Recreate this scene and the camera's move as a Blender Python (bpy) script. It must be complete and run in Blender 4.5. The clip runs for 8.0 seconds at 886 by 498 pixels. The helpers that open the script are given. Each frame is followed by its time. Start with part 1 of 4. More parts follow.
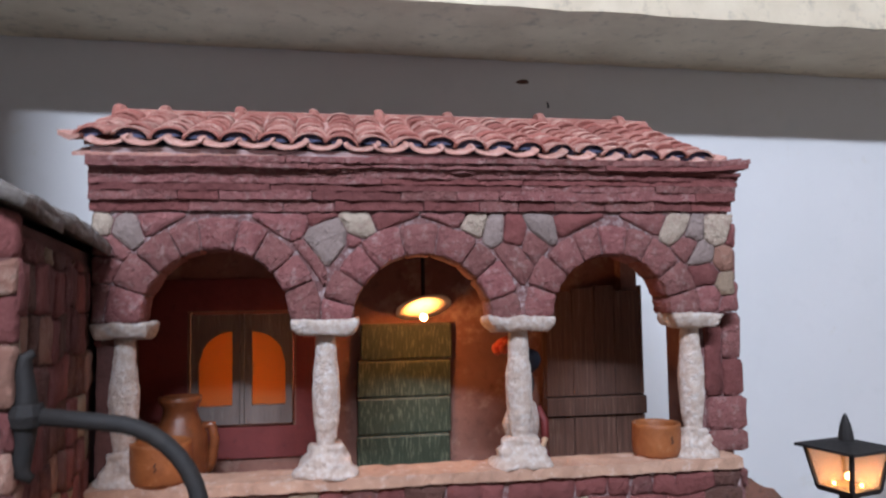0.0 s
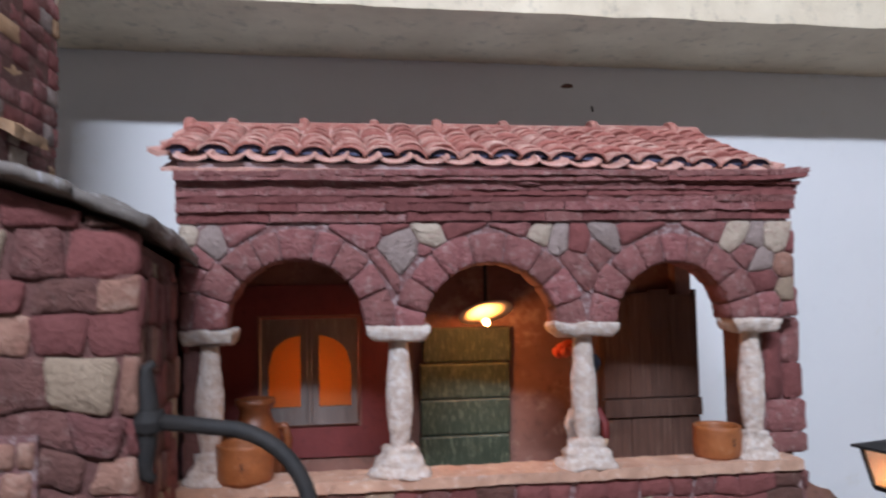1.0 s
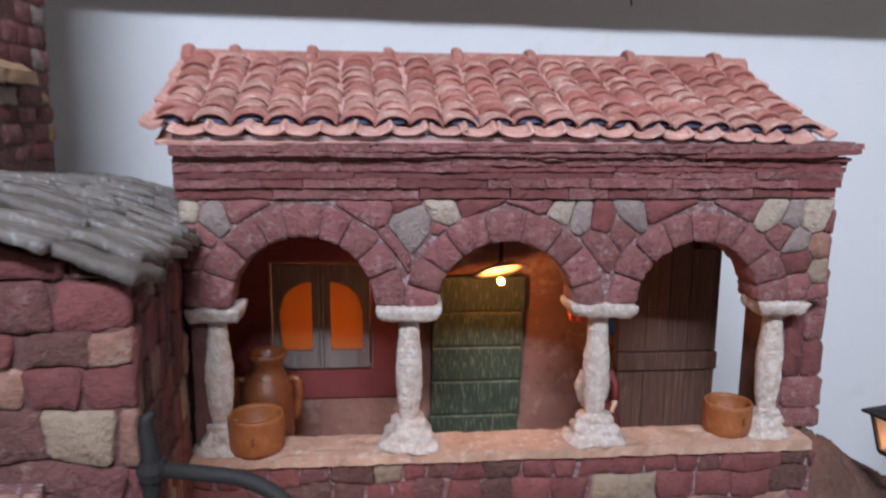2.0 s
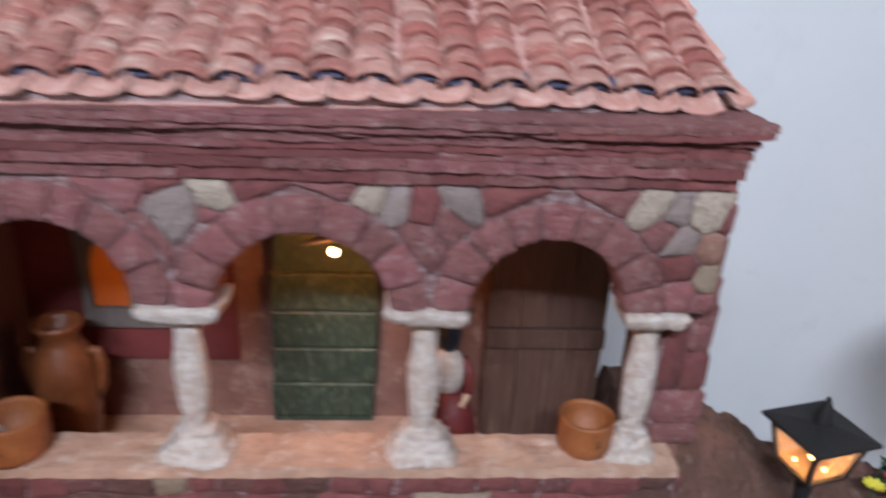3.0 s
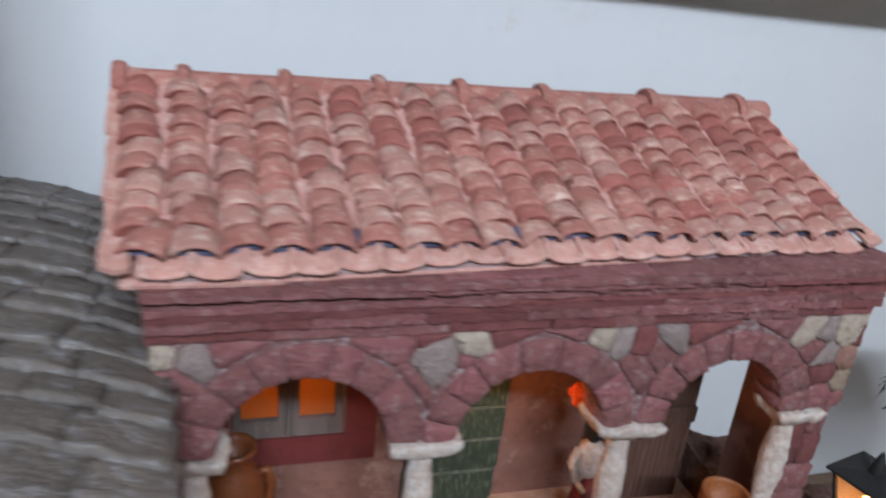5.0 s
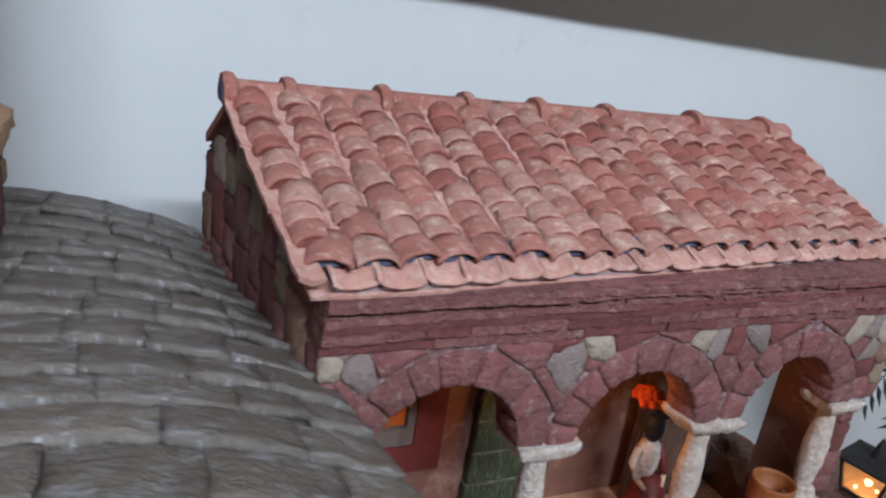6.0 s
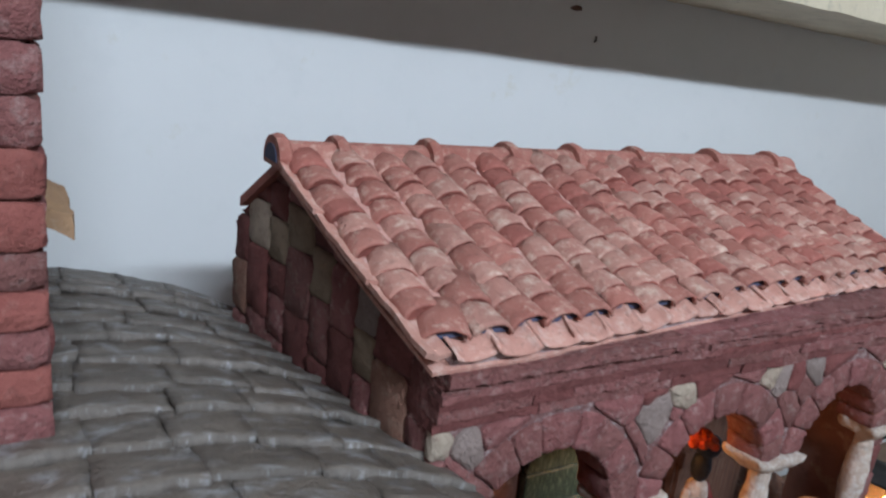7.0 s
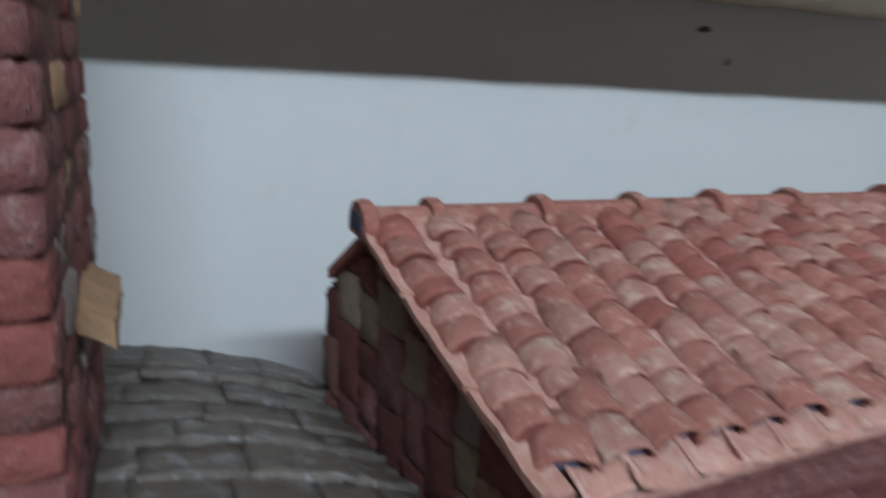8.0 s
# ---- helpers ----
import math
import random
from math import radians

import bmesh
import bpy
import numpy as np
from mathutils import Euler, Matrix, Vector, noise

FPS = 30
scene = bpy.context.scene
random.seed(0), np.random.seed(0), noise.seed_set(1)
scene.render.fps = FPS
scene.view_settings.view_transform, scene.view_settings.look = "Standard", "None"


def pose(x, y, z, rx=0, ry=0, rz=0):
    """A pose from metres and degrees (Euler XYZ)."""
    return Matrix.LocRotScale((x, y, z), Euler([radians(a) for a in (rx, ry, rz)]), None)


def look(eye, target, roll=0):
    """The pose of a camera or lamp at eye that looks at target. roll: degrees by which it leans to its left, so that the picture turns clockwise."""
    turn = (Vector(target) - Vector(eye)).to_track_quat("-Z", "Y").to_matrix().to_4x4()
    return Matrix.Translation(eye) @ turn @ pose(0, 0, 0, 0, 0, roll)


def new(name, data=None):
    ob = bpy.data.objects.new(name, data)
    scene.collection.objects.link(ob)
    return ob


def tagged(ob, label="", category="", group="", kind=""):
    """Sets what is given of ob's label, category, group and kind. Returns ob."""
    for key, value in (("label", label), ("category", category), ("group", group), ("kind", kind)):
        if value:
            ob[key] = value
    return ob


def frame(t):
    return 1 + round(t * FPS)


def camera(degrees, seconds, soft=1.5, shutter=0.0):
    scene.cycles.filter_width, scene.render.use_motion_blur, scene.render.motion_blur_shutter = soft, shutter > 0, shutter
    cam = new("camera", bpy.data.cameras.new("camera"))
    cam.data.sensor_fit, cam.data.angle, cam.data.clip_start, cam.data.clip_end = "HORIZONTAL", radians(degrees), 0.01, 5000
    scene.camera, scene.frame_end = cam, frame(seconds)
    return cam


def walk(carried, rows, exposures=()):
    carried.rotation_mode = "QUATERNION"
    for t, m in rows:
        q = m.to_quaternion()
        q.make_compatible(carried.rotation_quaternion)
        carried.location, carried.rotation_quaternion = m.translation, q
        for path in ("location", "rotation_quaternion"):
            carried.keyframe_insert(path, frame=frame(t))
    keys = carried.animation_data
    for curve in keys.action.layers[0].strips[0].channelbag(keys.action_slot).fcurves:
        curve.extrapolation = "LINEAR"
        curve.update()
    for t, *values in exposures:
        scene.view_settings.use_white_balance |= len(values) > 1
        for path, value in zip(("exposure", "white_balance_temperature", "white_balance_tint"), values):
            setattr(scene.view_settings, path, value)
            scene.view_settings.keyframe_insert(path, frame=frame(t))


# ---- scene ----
cam = camera(62.7, 8.0, soft=2.2, shutter=0.6)
PATH = [
    (0, (-0.009, 0.139, 0.328), (0.292, 2.112, 0.459), -0.9),
    (0.5, (-0.014, 0.131, 0.312), (0.27, 2.106, 0.441), 0.0),
    (1, (-0.042, 0.125, 0.336), (0.197, 2.107, 0.457), -1.1),
    (1.2, (-0.047, 0.126, 0.345), (0.145, 2.114, 0.449), -1.2),
    (2.3, (-0.017, 0.183, 0.457), (0.142, 2.113, -0.045), 1.3),
    (2.5, (0.001, 0.207, 0.463), (0.116, 2.124, -0.098), 1.7),
    (3, (0.099, 0.273, 0.496), (0.228, 2.109, -0.287), 2.7),
    (3.5, (0.172, 0.346, 0.491), (0.306, 2.123, -0.416), 2.1),
    (3.7, (0.172, 0.363, 0.499), (0.301, 2.134, -0.423), 1.7),
    (4, (0.123, 0.36, 0.536), (0.251, 2.095, -0.45), 2.3),
    (4.5, (0.016, 0.311, 0.562), (0.287, 2.095, -0.3), 3.1),
    (4.9, (-0.081, 0.286, 0.57), (0.382, 2.07, -0.207), 4.9),
    (5, (-0.114, 0.291, 0.57), (0.424, 2.065, -0.18), 5.8),
    (5.2, (-0.146, 0.287, 0.571), (0.432, 2.055, -0.164), 6.7),
    (6.3, (-0.276, 0.338, 0.55), (0.656, 1.993, -0.075), 8.3),
    (6.5, (-0.291, 0.349, 0.549), (0.691, 1.986, -0.048), 7.8),
    (7, (-0.313, 0.374, 0.552), (0.703, 2.008, 0.005), 6.6),
    (7.5, (-0.31, 0.407, 0.54), (0.738, 2.036, 0.042), 6.6),
    (8, (-0.277, 0.434, 0.556), (0.454, 2.232, 0.072), 2.4),
]

walk(cam, [(t, look(eye, target, roll)) for t, eye, target, roll in PATH], [(0.0, 0.14, 6500, 16), (3.0, 0.12, 6500, 13), (4.0, -0.05, 6500, 11), (5.2, -0.05, 6500, 9), (6.3, -0.12, 6500, 7), (7.5, -0.25, 6500, 5), (8.0, -0.52, 6500, 3)])

# ---- light ----
world = bpy.data.worlds.new("room_air")
scene.world = world
world.use_nodes = True
world.node_tree.nodes["Background"].inputs[0].default_value = (0.6, 0.68, 0.8, 1)
world.node_tree.nodes["Background"].inputs[1].default_value = 0.0


def lamp(name, kind, place, power, colour, size=0.01):
    data = bpy.data.lights.new(name, kind)
    data.energy, data.color = power, colour
    if kind == "POINT":
        data.shadow_soft_size = size
    ob = new(name, data)
    ob.location = place
    return ob


TUBE = (-0.15, -0.94, 1.57)
tube = lamp("tube_light", "AREA", TUBE, 47.0, (0.745, 0.85, 1.0))
tube.data.shape, tube.data.size, tube.data.size_y = "RECTANGLE", 0.9, 0.06
tube.matrix_world = look(TUBE, (0.05, 0.8, 0.4))
lamp("loggia_bulb_light", "POINT", (0.060, 0.694, 0.309), 0.14, (1.0, 0.37, 0.10), 0.004)
lamp("room_bulb_light", "POINT", (-0.075, 0.805, 0.270), 0.095, (1.0, 0.56, 0.25), 0.008)
lamp("lantern_bulb_light", "POINT", (0.384, 0.655, 0.1865), 0.038, (1.0, 0.52, 0.18), 0.003)
lamp("bracket_bulb_light", "POINT", (-0.058, 0.450, 0.214), 0.10, (1.0, 0.42, 0.13), 0.004)


# ---- materials ----
def mat(name, c1, c2, scale=60.0, rough=0.85, bump=0.5, wash=None, wash_at=0.60, vary=0.15, metal=0.0, relief=0.0015, stretch=(1, 1, 1), hue=0.0, dirt=1.0):
    m = bpy.data.materials.new(name)
    m.use_nodes = True
    nt = m.node_tree
    nd, ln = nt.nodes, nt.links
    bsdf = nd["Principled BSDF"]
    bsdf.inputs["Roughness"].default_value = rough
    bsdf.inputs["Metallic"].default_value = metal
    tc = nd.new("ShaderNodeTexCoord")
    info = nd.new("ShaderNodeObjectInfo")
    off = nd.new("ShaderNodeVectorMath")
    off.operation = "MULTIPLY_ADD"
    comb = nd.new("ShaderNodeCombineXYZ")
    for i in range(3):
        ln.new(info.outputs["Random"], comb.inputs[i])
    ln.new(comb.outputs[0], off.inputs[0])
    off.inputs[1].default_value = (17.3, 11.7, 23.1)
    mp = nd.new("ShaderNodeMapping")
    mp.inputs["Scale"].default_value = stretch
    ln.new(tc.outputs["Object"], mp.inputs[0])
    ln.new(mp.outputs[0], off.inputs[2])

    def nz(s, d=4.0, r=0.6):
        n = nd.new("ShaderNodeTexNoise")
        n.inputs["Scale"].default_value, n.inputs["Detail"].default_value, n.inputs["Roughness"].default_value = s, d, r
        ln.new(off.outputs[0], n.inputs["Vector"])
        return n.outputs["Fac"]

    def ramp(fac, lo, hi):
        r = nd.new("ShaderNodeMapRange")
        r.inputs[1].default_value, r.inputs[2].default_value = lo, hi
        ln.new(fac, r.inputs[0])
        return r.outputs[0]

    def mix(fac, a, b, blend="MIX"):
        x = nd.new("ShaderNodeMix")
        x.data_type, x.blend_type = "RGBA", blend
        if hasattr(fac, "default_value") and not isinstance(fac, float):
            ln.new(fac, x.inputs[0])
        else:
            x.inputs[0].default_value = fac
        for sock, v in ((x.inputs[6], a), (x.inputs[7], b)):
            if isinstance(v, tuple):
                sock.default_value = (*v, 1)
            else:
                ln.new(v, sock)
        return x.outputs[2]

    big, mid, fine = nz(scale), nz(scale * 4.3), nz(scale * 17)
    col = mix(ramp(big, 0.32, 0.68), c1, c2)
    dark = tuple((1 - 0.45 * dirt) * v for v in c1)
    col = mix(ramp(mid, 0.56, 0.80), col, dark)
    if wash:
        col = mix(ramp(nz(scale * 2.1, 6.0, 0.7), wash_at - 0.05, wash_at + 0.20), col, wash)
    hsv = nd.new("ShaderNodeHueSaturation")
    ln.new(col, hsv.inputs["Color"])
    mr = nd.new("ShaderNodeMapRange")
    mr.inputs[3].default_value, mr.inputs[4].default_value = 1 - vary, 1 + vary
    ln.new(info.outputs["Random"], mr.inputs[0])
    ln.new(mr.outputs[0], hsv.inputs["Value"])
    if hue:
        mh = nd.new("ShaderNodeMapRange")
        mh.inputs[3].default_value, mh.inputs[4].default_value = 0.5 + hue, 0.5 - hue
        ln.new(info.outputs["Random"], mh.inputs[0])
        ln.new(mh.outputs[0], hsv.inputs["Hue"])
    ln.new(hsv.outputs[0], bsdf.inputs["Base Color"])
    add = nd.new("ShaderNodeMath")
    add.operation = "MULTIPLY_ADD"
    ln.new(fine, add.inputs[0])
    add.inputs[1].default_value = 0.4
    ln.new(mid, add.inputs[2])
    bp = nd.new("ShaderNodeBump")
    bp.inputs["Strength"].default_value, bp.inputs["Distance"].default_value = bump, relief
    ln.new(add.outputs[0], bp.inputs["Height"])
    ln.new(bp.outputs[0], bsdf.inputs["Normal"])
    return m


def glow(name, colour, strength):
    m = bpy.data.materials.new(name)
    m.use_nodes = True
    b = m.node_tree.nodes["Principled BSDF"]
    b.inputs["Base Color"].default_value = (*colour, 1)
    b.inputs["Emission Color"].default_value = (*colour, 1)
    b.inputs["Emission Strength"].default_value = strength
    return m


M_WALL = mat("white_wall_paint", (0.75, 0.765, 0.775), (0.775, 0.785, 0.795), 7.0, 0.9, 0.2, (0.66, 0.63, 0.53), 0.685, 0.0, relief=0.0006, dirt=0.05)
M_ROOM = mat("room_paint", (0.74, 0.70, 0.66), (0.78, 0.74, 0.70), 1.0, 0.9, 0.1, vary=0.0)
M_MARBLE = mat("stained_marble", (0.78, 0.69, 0.53), (0.64, 0.55, 0.41), 14.0, 0.7, 0.6, (0.22, 0.16, 0.11), 0.65, 0.0)
M_TABLE = mat("earth_ground", (0.16, 0.10, 0.07), (0.22, 0.15, 0.10), 30, 0.95, 0.8)
M_RED = mat("red_stone", (0.325, 0.130, 0.122), (0.232, 0.082, 0.077), 80, 0.9, 1.0, (0.48, 0.33, 0.31), 0.58, 0.17, hue=0.004, relief=0.0032)
M_BRICK = mat("bright_red_brick", (0.31, 0.100, 0.084), (0.25, 0.074, 0.062), 70, 0.88, 0.8, (0.42, 0.20, 0.17), 0.62, 0.12, relief=0.0024)
M_RUBBLE = mat("brown_red_rubble", (0.185, 0.078, 0.066), (0.130, 0.050, 0.043), 70, 0.92, 1.0, (0.30, 0.19, 0.165), 0.60, 0.20, hue=0.012, relief=0.0034)
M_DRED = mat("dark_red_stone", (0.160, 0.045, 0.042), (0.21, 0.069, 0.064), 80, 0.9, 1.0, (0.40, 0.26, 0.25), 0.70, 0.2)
M_WHITE = mat("pale_stone", (0.60, 0.49, 0.39), (0.46, 0.36, 0.28), 90, 0.88, 1.0, (0.40, 0.24, 0.20), 0.56, 0.1, relief=0.0028)
M_GREY = mat("grey_stone", (0.37, 0.285, 0.26), (0.28, 0.21, 0.19), 90, 0.88, 1.0, (0.46, 0.36, 0.33), 0.60, 0.12, relief=0.0026)
M_TAN = mat("ochre_stone", (0.40, 0.24, 0.13), (0.33, 0.20, 0.12), 80, 0.85, 0.7, (0.5, 0.40, 0.3), 0.64, 0.12)
M_MORTAR = mat("dark_mortar", (0.17, 0.075, 0.072), (0.23, 0.115, 0.110), 90, 0.95, 0.9, (0.52, 0.46, 0.46), 0.54, 0.0)
M_EARTH = mat("dark_earth_mortar", (0.11, 0.048, 0.042), (0.15, 0.066, 0.058), 90, 0.95, 0.9, vary=0.0)
M_SHAFT = mat("whitewashed_column_plaster", (0.73, 0.61, 0.52), (0.58, 0.44, 0.36), 110, 0.75, 1.0, (0.88, 0.83, 0.80), 0.50, 0.03, relief=0.0026, dirt=0.7)
M_SAND = mat("sandy_stone", (0.33, 0.245, 0.175), (0.26, 0.185, 0.130), 60, 0.9, 0.9, (0.36, 0.27, 0.19), 0.60, 0.10, relief=0.0025)
M_BUFF = mat("reddish_buff_stone", (0.31, 0.165, 0.12), (0.24, 0.11, 0.08), 60, 0.9, 0.9, (0.42, 0.29, 0.23), 0.58, 0.10, relief=0.0025)
M_LEDGE = mat("ledge_plaster", (0.55, 0.345, 0.245), (0.40, 0.235, 0.165), 45, 0.75, 0.5, (0.72, 0.62, 0.56), 0.60, 0.0)
M_TILE = mat("terracotta_tile", (0.44, 0.190, 0.152), (0.345, 0.120, 0.094), 62, 0.88, 0.9, (0.68, 0.49, 0.40), 0.575, 0.13)
M_TILED = mat("dark_terracotta_tile", (0.37, 0.127, 0.102), (0.29, 0.090, 0.072), 62, 0.88, 0.8, (0.56, 0.32, 0.26), 0.61, 0.16)
M_TILEP = mat("dusty_terracotta_tile", (0.50, 0.262, 0.212), (0.415, 0.186, 0.150), 62, 0.88, 0.9, (0.72, 0.56, 0.46), 0.555, 0.11)
M_PAN = mat("pale_terracotta", (0.60, 0.325, 0.265), (0.52, 0.25, 0.20), 75, 0.85, 0.7, (0.70, 0.50, 0.44), 0.55, 0.10)
M_DECK = mat("roof_mortar", (0.50, 0.25, 0.21), (0.58, 0.33, 0.285), 60, 0.85, 0.6, (0.76, 0.64, 0.60), 0.60, 0.0)
M_GROUT = mat("pinkish_grey_grout", (0.50, 0.36, 0.34), (0.40, 0.35, 0.38), 70, 0.9, 0.8, (0.66, 0.62, 0.64), 0.58, 0.0)
# shadow in the hollows of the roof tiles, put in as dark blue
M_TILE_SHADOW = mat("dark_blue_tile_shadow", (0.050, 0.055, 0.105), (0.085, 0.090, 0.150), 60, 0.85, 0.5, vary=0.0)
M_SLATE = mat("grey_slate", (0.178, 0.146, 0.122), (0.122, 0.098, 0.082), 34, 0.48, 0.9, (0.39, 0.395, 0.415), 0.57, 0.15, relief=0.0030, stretch=(0.8, 1.3, 1))
M_WORN = mat("worn_slate_edge", (0.19, 0.165, 0.148), (0.135, 0.113, 0.098), 45, 0.7, 0.9, (0.44, 0.45, 0.47), 0.59, 0.2, stretch=(2.5, 1, 1))
M_PLAST = mat("brown_pink_plaster", (0.27, 0.132, 0.098), (0.19, 0.086, 0.064), 22, 0.85, 0.5, (0.46, 0.31, 0.25), 0.60, 0.0)
M_MAROON = mat("maroon_paint", (0.17, 0.03, 0.028), (0.13, 0.022, 0.02), 40, 0.7, 0.3, vary=0.0)
M_GWOOD = mat("weathered_grey_wood", (0.175, 0.14, 0.125), (0.120, 0.094, 0.083), 40, 0.8, 0.6, (0.30, 0.27, 0.25), 0.62, 0.05, stretch=(2, 2, 0.3))
M_BOARD = mat("brown_board_wood", (0.150, 0.073, 0.050), (0.080, 0.037, 0.026), 60, 0.8, 0.9, (0.27, 0.170, 0.122), 0.59, 0.20, stretch=(4.5, 4.5, 0.2), relief=0.0025)
M_GREEN = mat("green_painted_plank", (0.030, 0.048, 0.029), (0.044, 0.063, 0.038), 50, 0.6, 0.8, (0.26, 0.29, 0.19), 0.565, 0.12, stretch=(6, 1, 0.9))
M_RUBBED = mat("rubbed_green_edge", (0.10, 0.108, 0.070), (0.050, 0.062, 0.040), 90, 0.7, 0.6, (0.26, 0.25, 0.18), 0.57, 0.1)
M_TERRA = mat("glazed_terracotta", (0.36, 0.118, 0.036), (0.25, 0.075, 0.022), 70, 0.5, 0.45, (0.48, 0.26, 0.14), 0.64, 0.05)
M_TERRAD = mat("brown_glazed_terracotta", (0.22, 0.068, 0.024), (0.135, 0.040, 0.015), 60, 0.28, 0.45, (0.40, 0.22, 0.14), 0.66, 0.0)
M_IRON = mat("black_iron", (0.009, 0.0085, 0.009), (0.017, 0.014, 0.013), 60, 0.72, 0.3, vary=0.0, metal=0.0)
M_ROCK = mat("brown_bark_rock", (0.12, 0.062, 0.042), (0.17, 0.082, 0.062), 35, 0.9, 1.0, (0.34, 0.27, 0.22), 0.63, 0.0, relief=0.004)
M_LEAF = mat("dark_green_leaf", (0.02, 0.05, 0.025), (0.035, 0.075, 0.035), 40, 0.55, 0.2, vary=0.3)
M_PALM = mat("dusty_dark_palm", (0.018, 0.026, 0.022), (0.03, 0.04, 0.035), 40, 0.6, 0.2, vary=0.2)
M_BERRY = mat("red_berry", (0.55, 0.03, 0.03), (0.45, 0.02, 0.03), 40, 0.35, 0.1, vary=0.1)
M_YELLOW = mat("yellow_paint", (0.65, 0.58, 0.06), (0.6, 0.5, 0.05), 40, 0.6, 0.2)
M_SKIN = mat("painted_clay_cream", (0.62, 0.40, 0.26), (0.55, 0.35, 0.22), 40, 0.6, 0.2)
M_SKIRT = mat("painted_clay_red", (0.17, 0.018, 0.016), (0.11, 0.012, 0.012), 60, 0.6, 0.4, (0.48, 0.20, 0.18), 0.66)
M_NAVY = mat("painted_clay_navy", (0.02, 0.035, 0.06), (0.015, 0.02, 0.04), 60, 0.6, 0.4)
M_FRUIT = mat("painted_clay_orange_red", (0.60, 0.10, 0.02), (0.45, 0.03, 0.02), 160, 0.5, 0.6)
M_ENAMEL = mat("cream_enamel", (0.80, 0.66, 0.44), (0.7, 0.54, 0.34), 60, 0.5, 0.3)
M_BULB = glow("lit_bulb", (1.0, 0.62, 0.26), 20.0)
M_BULB2 = glow("lit_lantern_bulb", (1.0, 0.55, 0.2), 25.0)


def paper():
    m = bpy.data.materials.new("orange_parchment")
    m.use_nodes = True
    nt = m.node_tree
    tr = nt.nodes.new("ShaderNodeBsdfTranslucent")
    tr.inputs[0].default_value = (0.72, 0.37, 0.14, 1)
    ms = nt.nodes.new("ShaderNodeMixShader")
    ms.inputs[0].default_value = 0.75
    nt.nodes["Principled BSDF"].inputs["Base Color"].default_value = (0.5, 0.25, 0.09, 1)
    nt.nodes["Principled BSDF"].inputs["Roughness"].default_value = 0.6
    nt.links.new(nt.nodes["Principled BSDF"].outputs[0], ms.inputs[1])
    nt.links.new(tr.outputs[0], ms.inputs[2])
    nt.links.new(ms.outputs[0], nt.nodes["Material Output"].inputs[0])
    return m


def glass():
    m = bpy.data.materials.new("dusty_glass")
    m.use_nodes = True
    nt = m.node_tree
    tr = nt.nodes.new("ShaderNodeBsdfTransparent")
    tr.inputs[0].default_value = (0.93, 0.92, 0.90, 1)
    dust = nt.nodes.new("ShaderNodeBsdfTranslucent")
    dust.inputs[0].default_value = (0.72, 0.46, 0.28, 1)
    film = nt.nodes.new("ShaderNodeMixShader")
    film.inputs[0].default_value = 0.80
    ms = nt.nodes.new("ShaderNodeMixShader")
    ms.inputs[0].default_value = 0.90
    b = nt.nodes["Principled BSDF"]
    b.inputs["Base Color"].default_value = (0.5, 0.46, 0.42, 1)
    b.inputs["Roughness"].default_value = 0.15
    nt.links.new(dust.outputs[0], film.inputs[1])
    nt.links.new(tr.outputs[0], film.inputs[2])
    nt.links.new(b.outputs[0], ms.inputs[1])
    nt.links.new(film.outputs[0], ms.inputs[2])
    nt.links.new(ms.outputs[0], nt.nodes["Material Output"].inputs[0])
    return m


M_PAPER = paper()
M_GLASS = glass()
RND = random.Random(5)


# ---- building helpers ----
def mesh_of(name, bm, material):
    bmesh.ops.recalc_face_normals(bm, faces=bm.faces)
    me = bpy.data.meshes.new(name)
    bm.to_mesh(me)
    bm.free()
    for mm in material if isinstance(material, (list, tuple)) else [material]:
        me.materials.append(mm)
    return me


def thing(name, place, label, category, group="", kind=""):
    e = new(name)
    e.empty_display_size = 0.01
    e.location = place
    e["base"] = tuple(place)
    return tagged(e, label, category, group, kind)


def origin(ob):
    o = Vector((0, 0, 0))
    while ob is not None:
        o += ob.location
        ob = ob.parent
    return o


def part(name, bm, material, parent, label="", at=None, smooth=False):
    """Links a bmesh in world metres as one mesh under parent; at: its own origin."""
    at = Vector(at) if at is not None else origin(parent)
    bmesh.ops.translate(bm, verts=bm.verts, vec=-at)
    me = mesh_of(name, bm, material)
    if smooth:
        for p in me.polygons:
            p.use_smooth = True
    ob = new(name, me)
    ob.parent = parent
    ob.location = at - origin(parent)
    if label:
        ob["label"] = label
    return ob


def solo(name, bm, material, label, category, at=(0, 0, 0), kind="", group="", smooth=False):
    at = Vector(at)
    bmesh.ops.translate(bm, verts=bm.verts, vec=-at)
    me = mesh_of(name, bm, material)
    if smooth:
        for p in me.polygons:
            p.use_smooth = True
    ob = new(name, me)
    ob.location = at
    return tagged(ob, label, category, group, kind)


def rough(bm, amount, scale=60.0, seed=0.0):
    for v in bm.verts:
        v.co += noise.noise_vector(v.co * scale + Vector((seed, seed * 1.7, seed * 0.3))) * amount


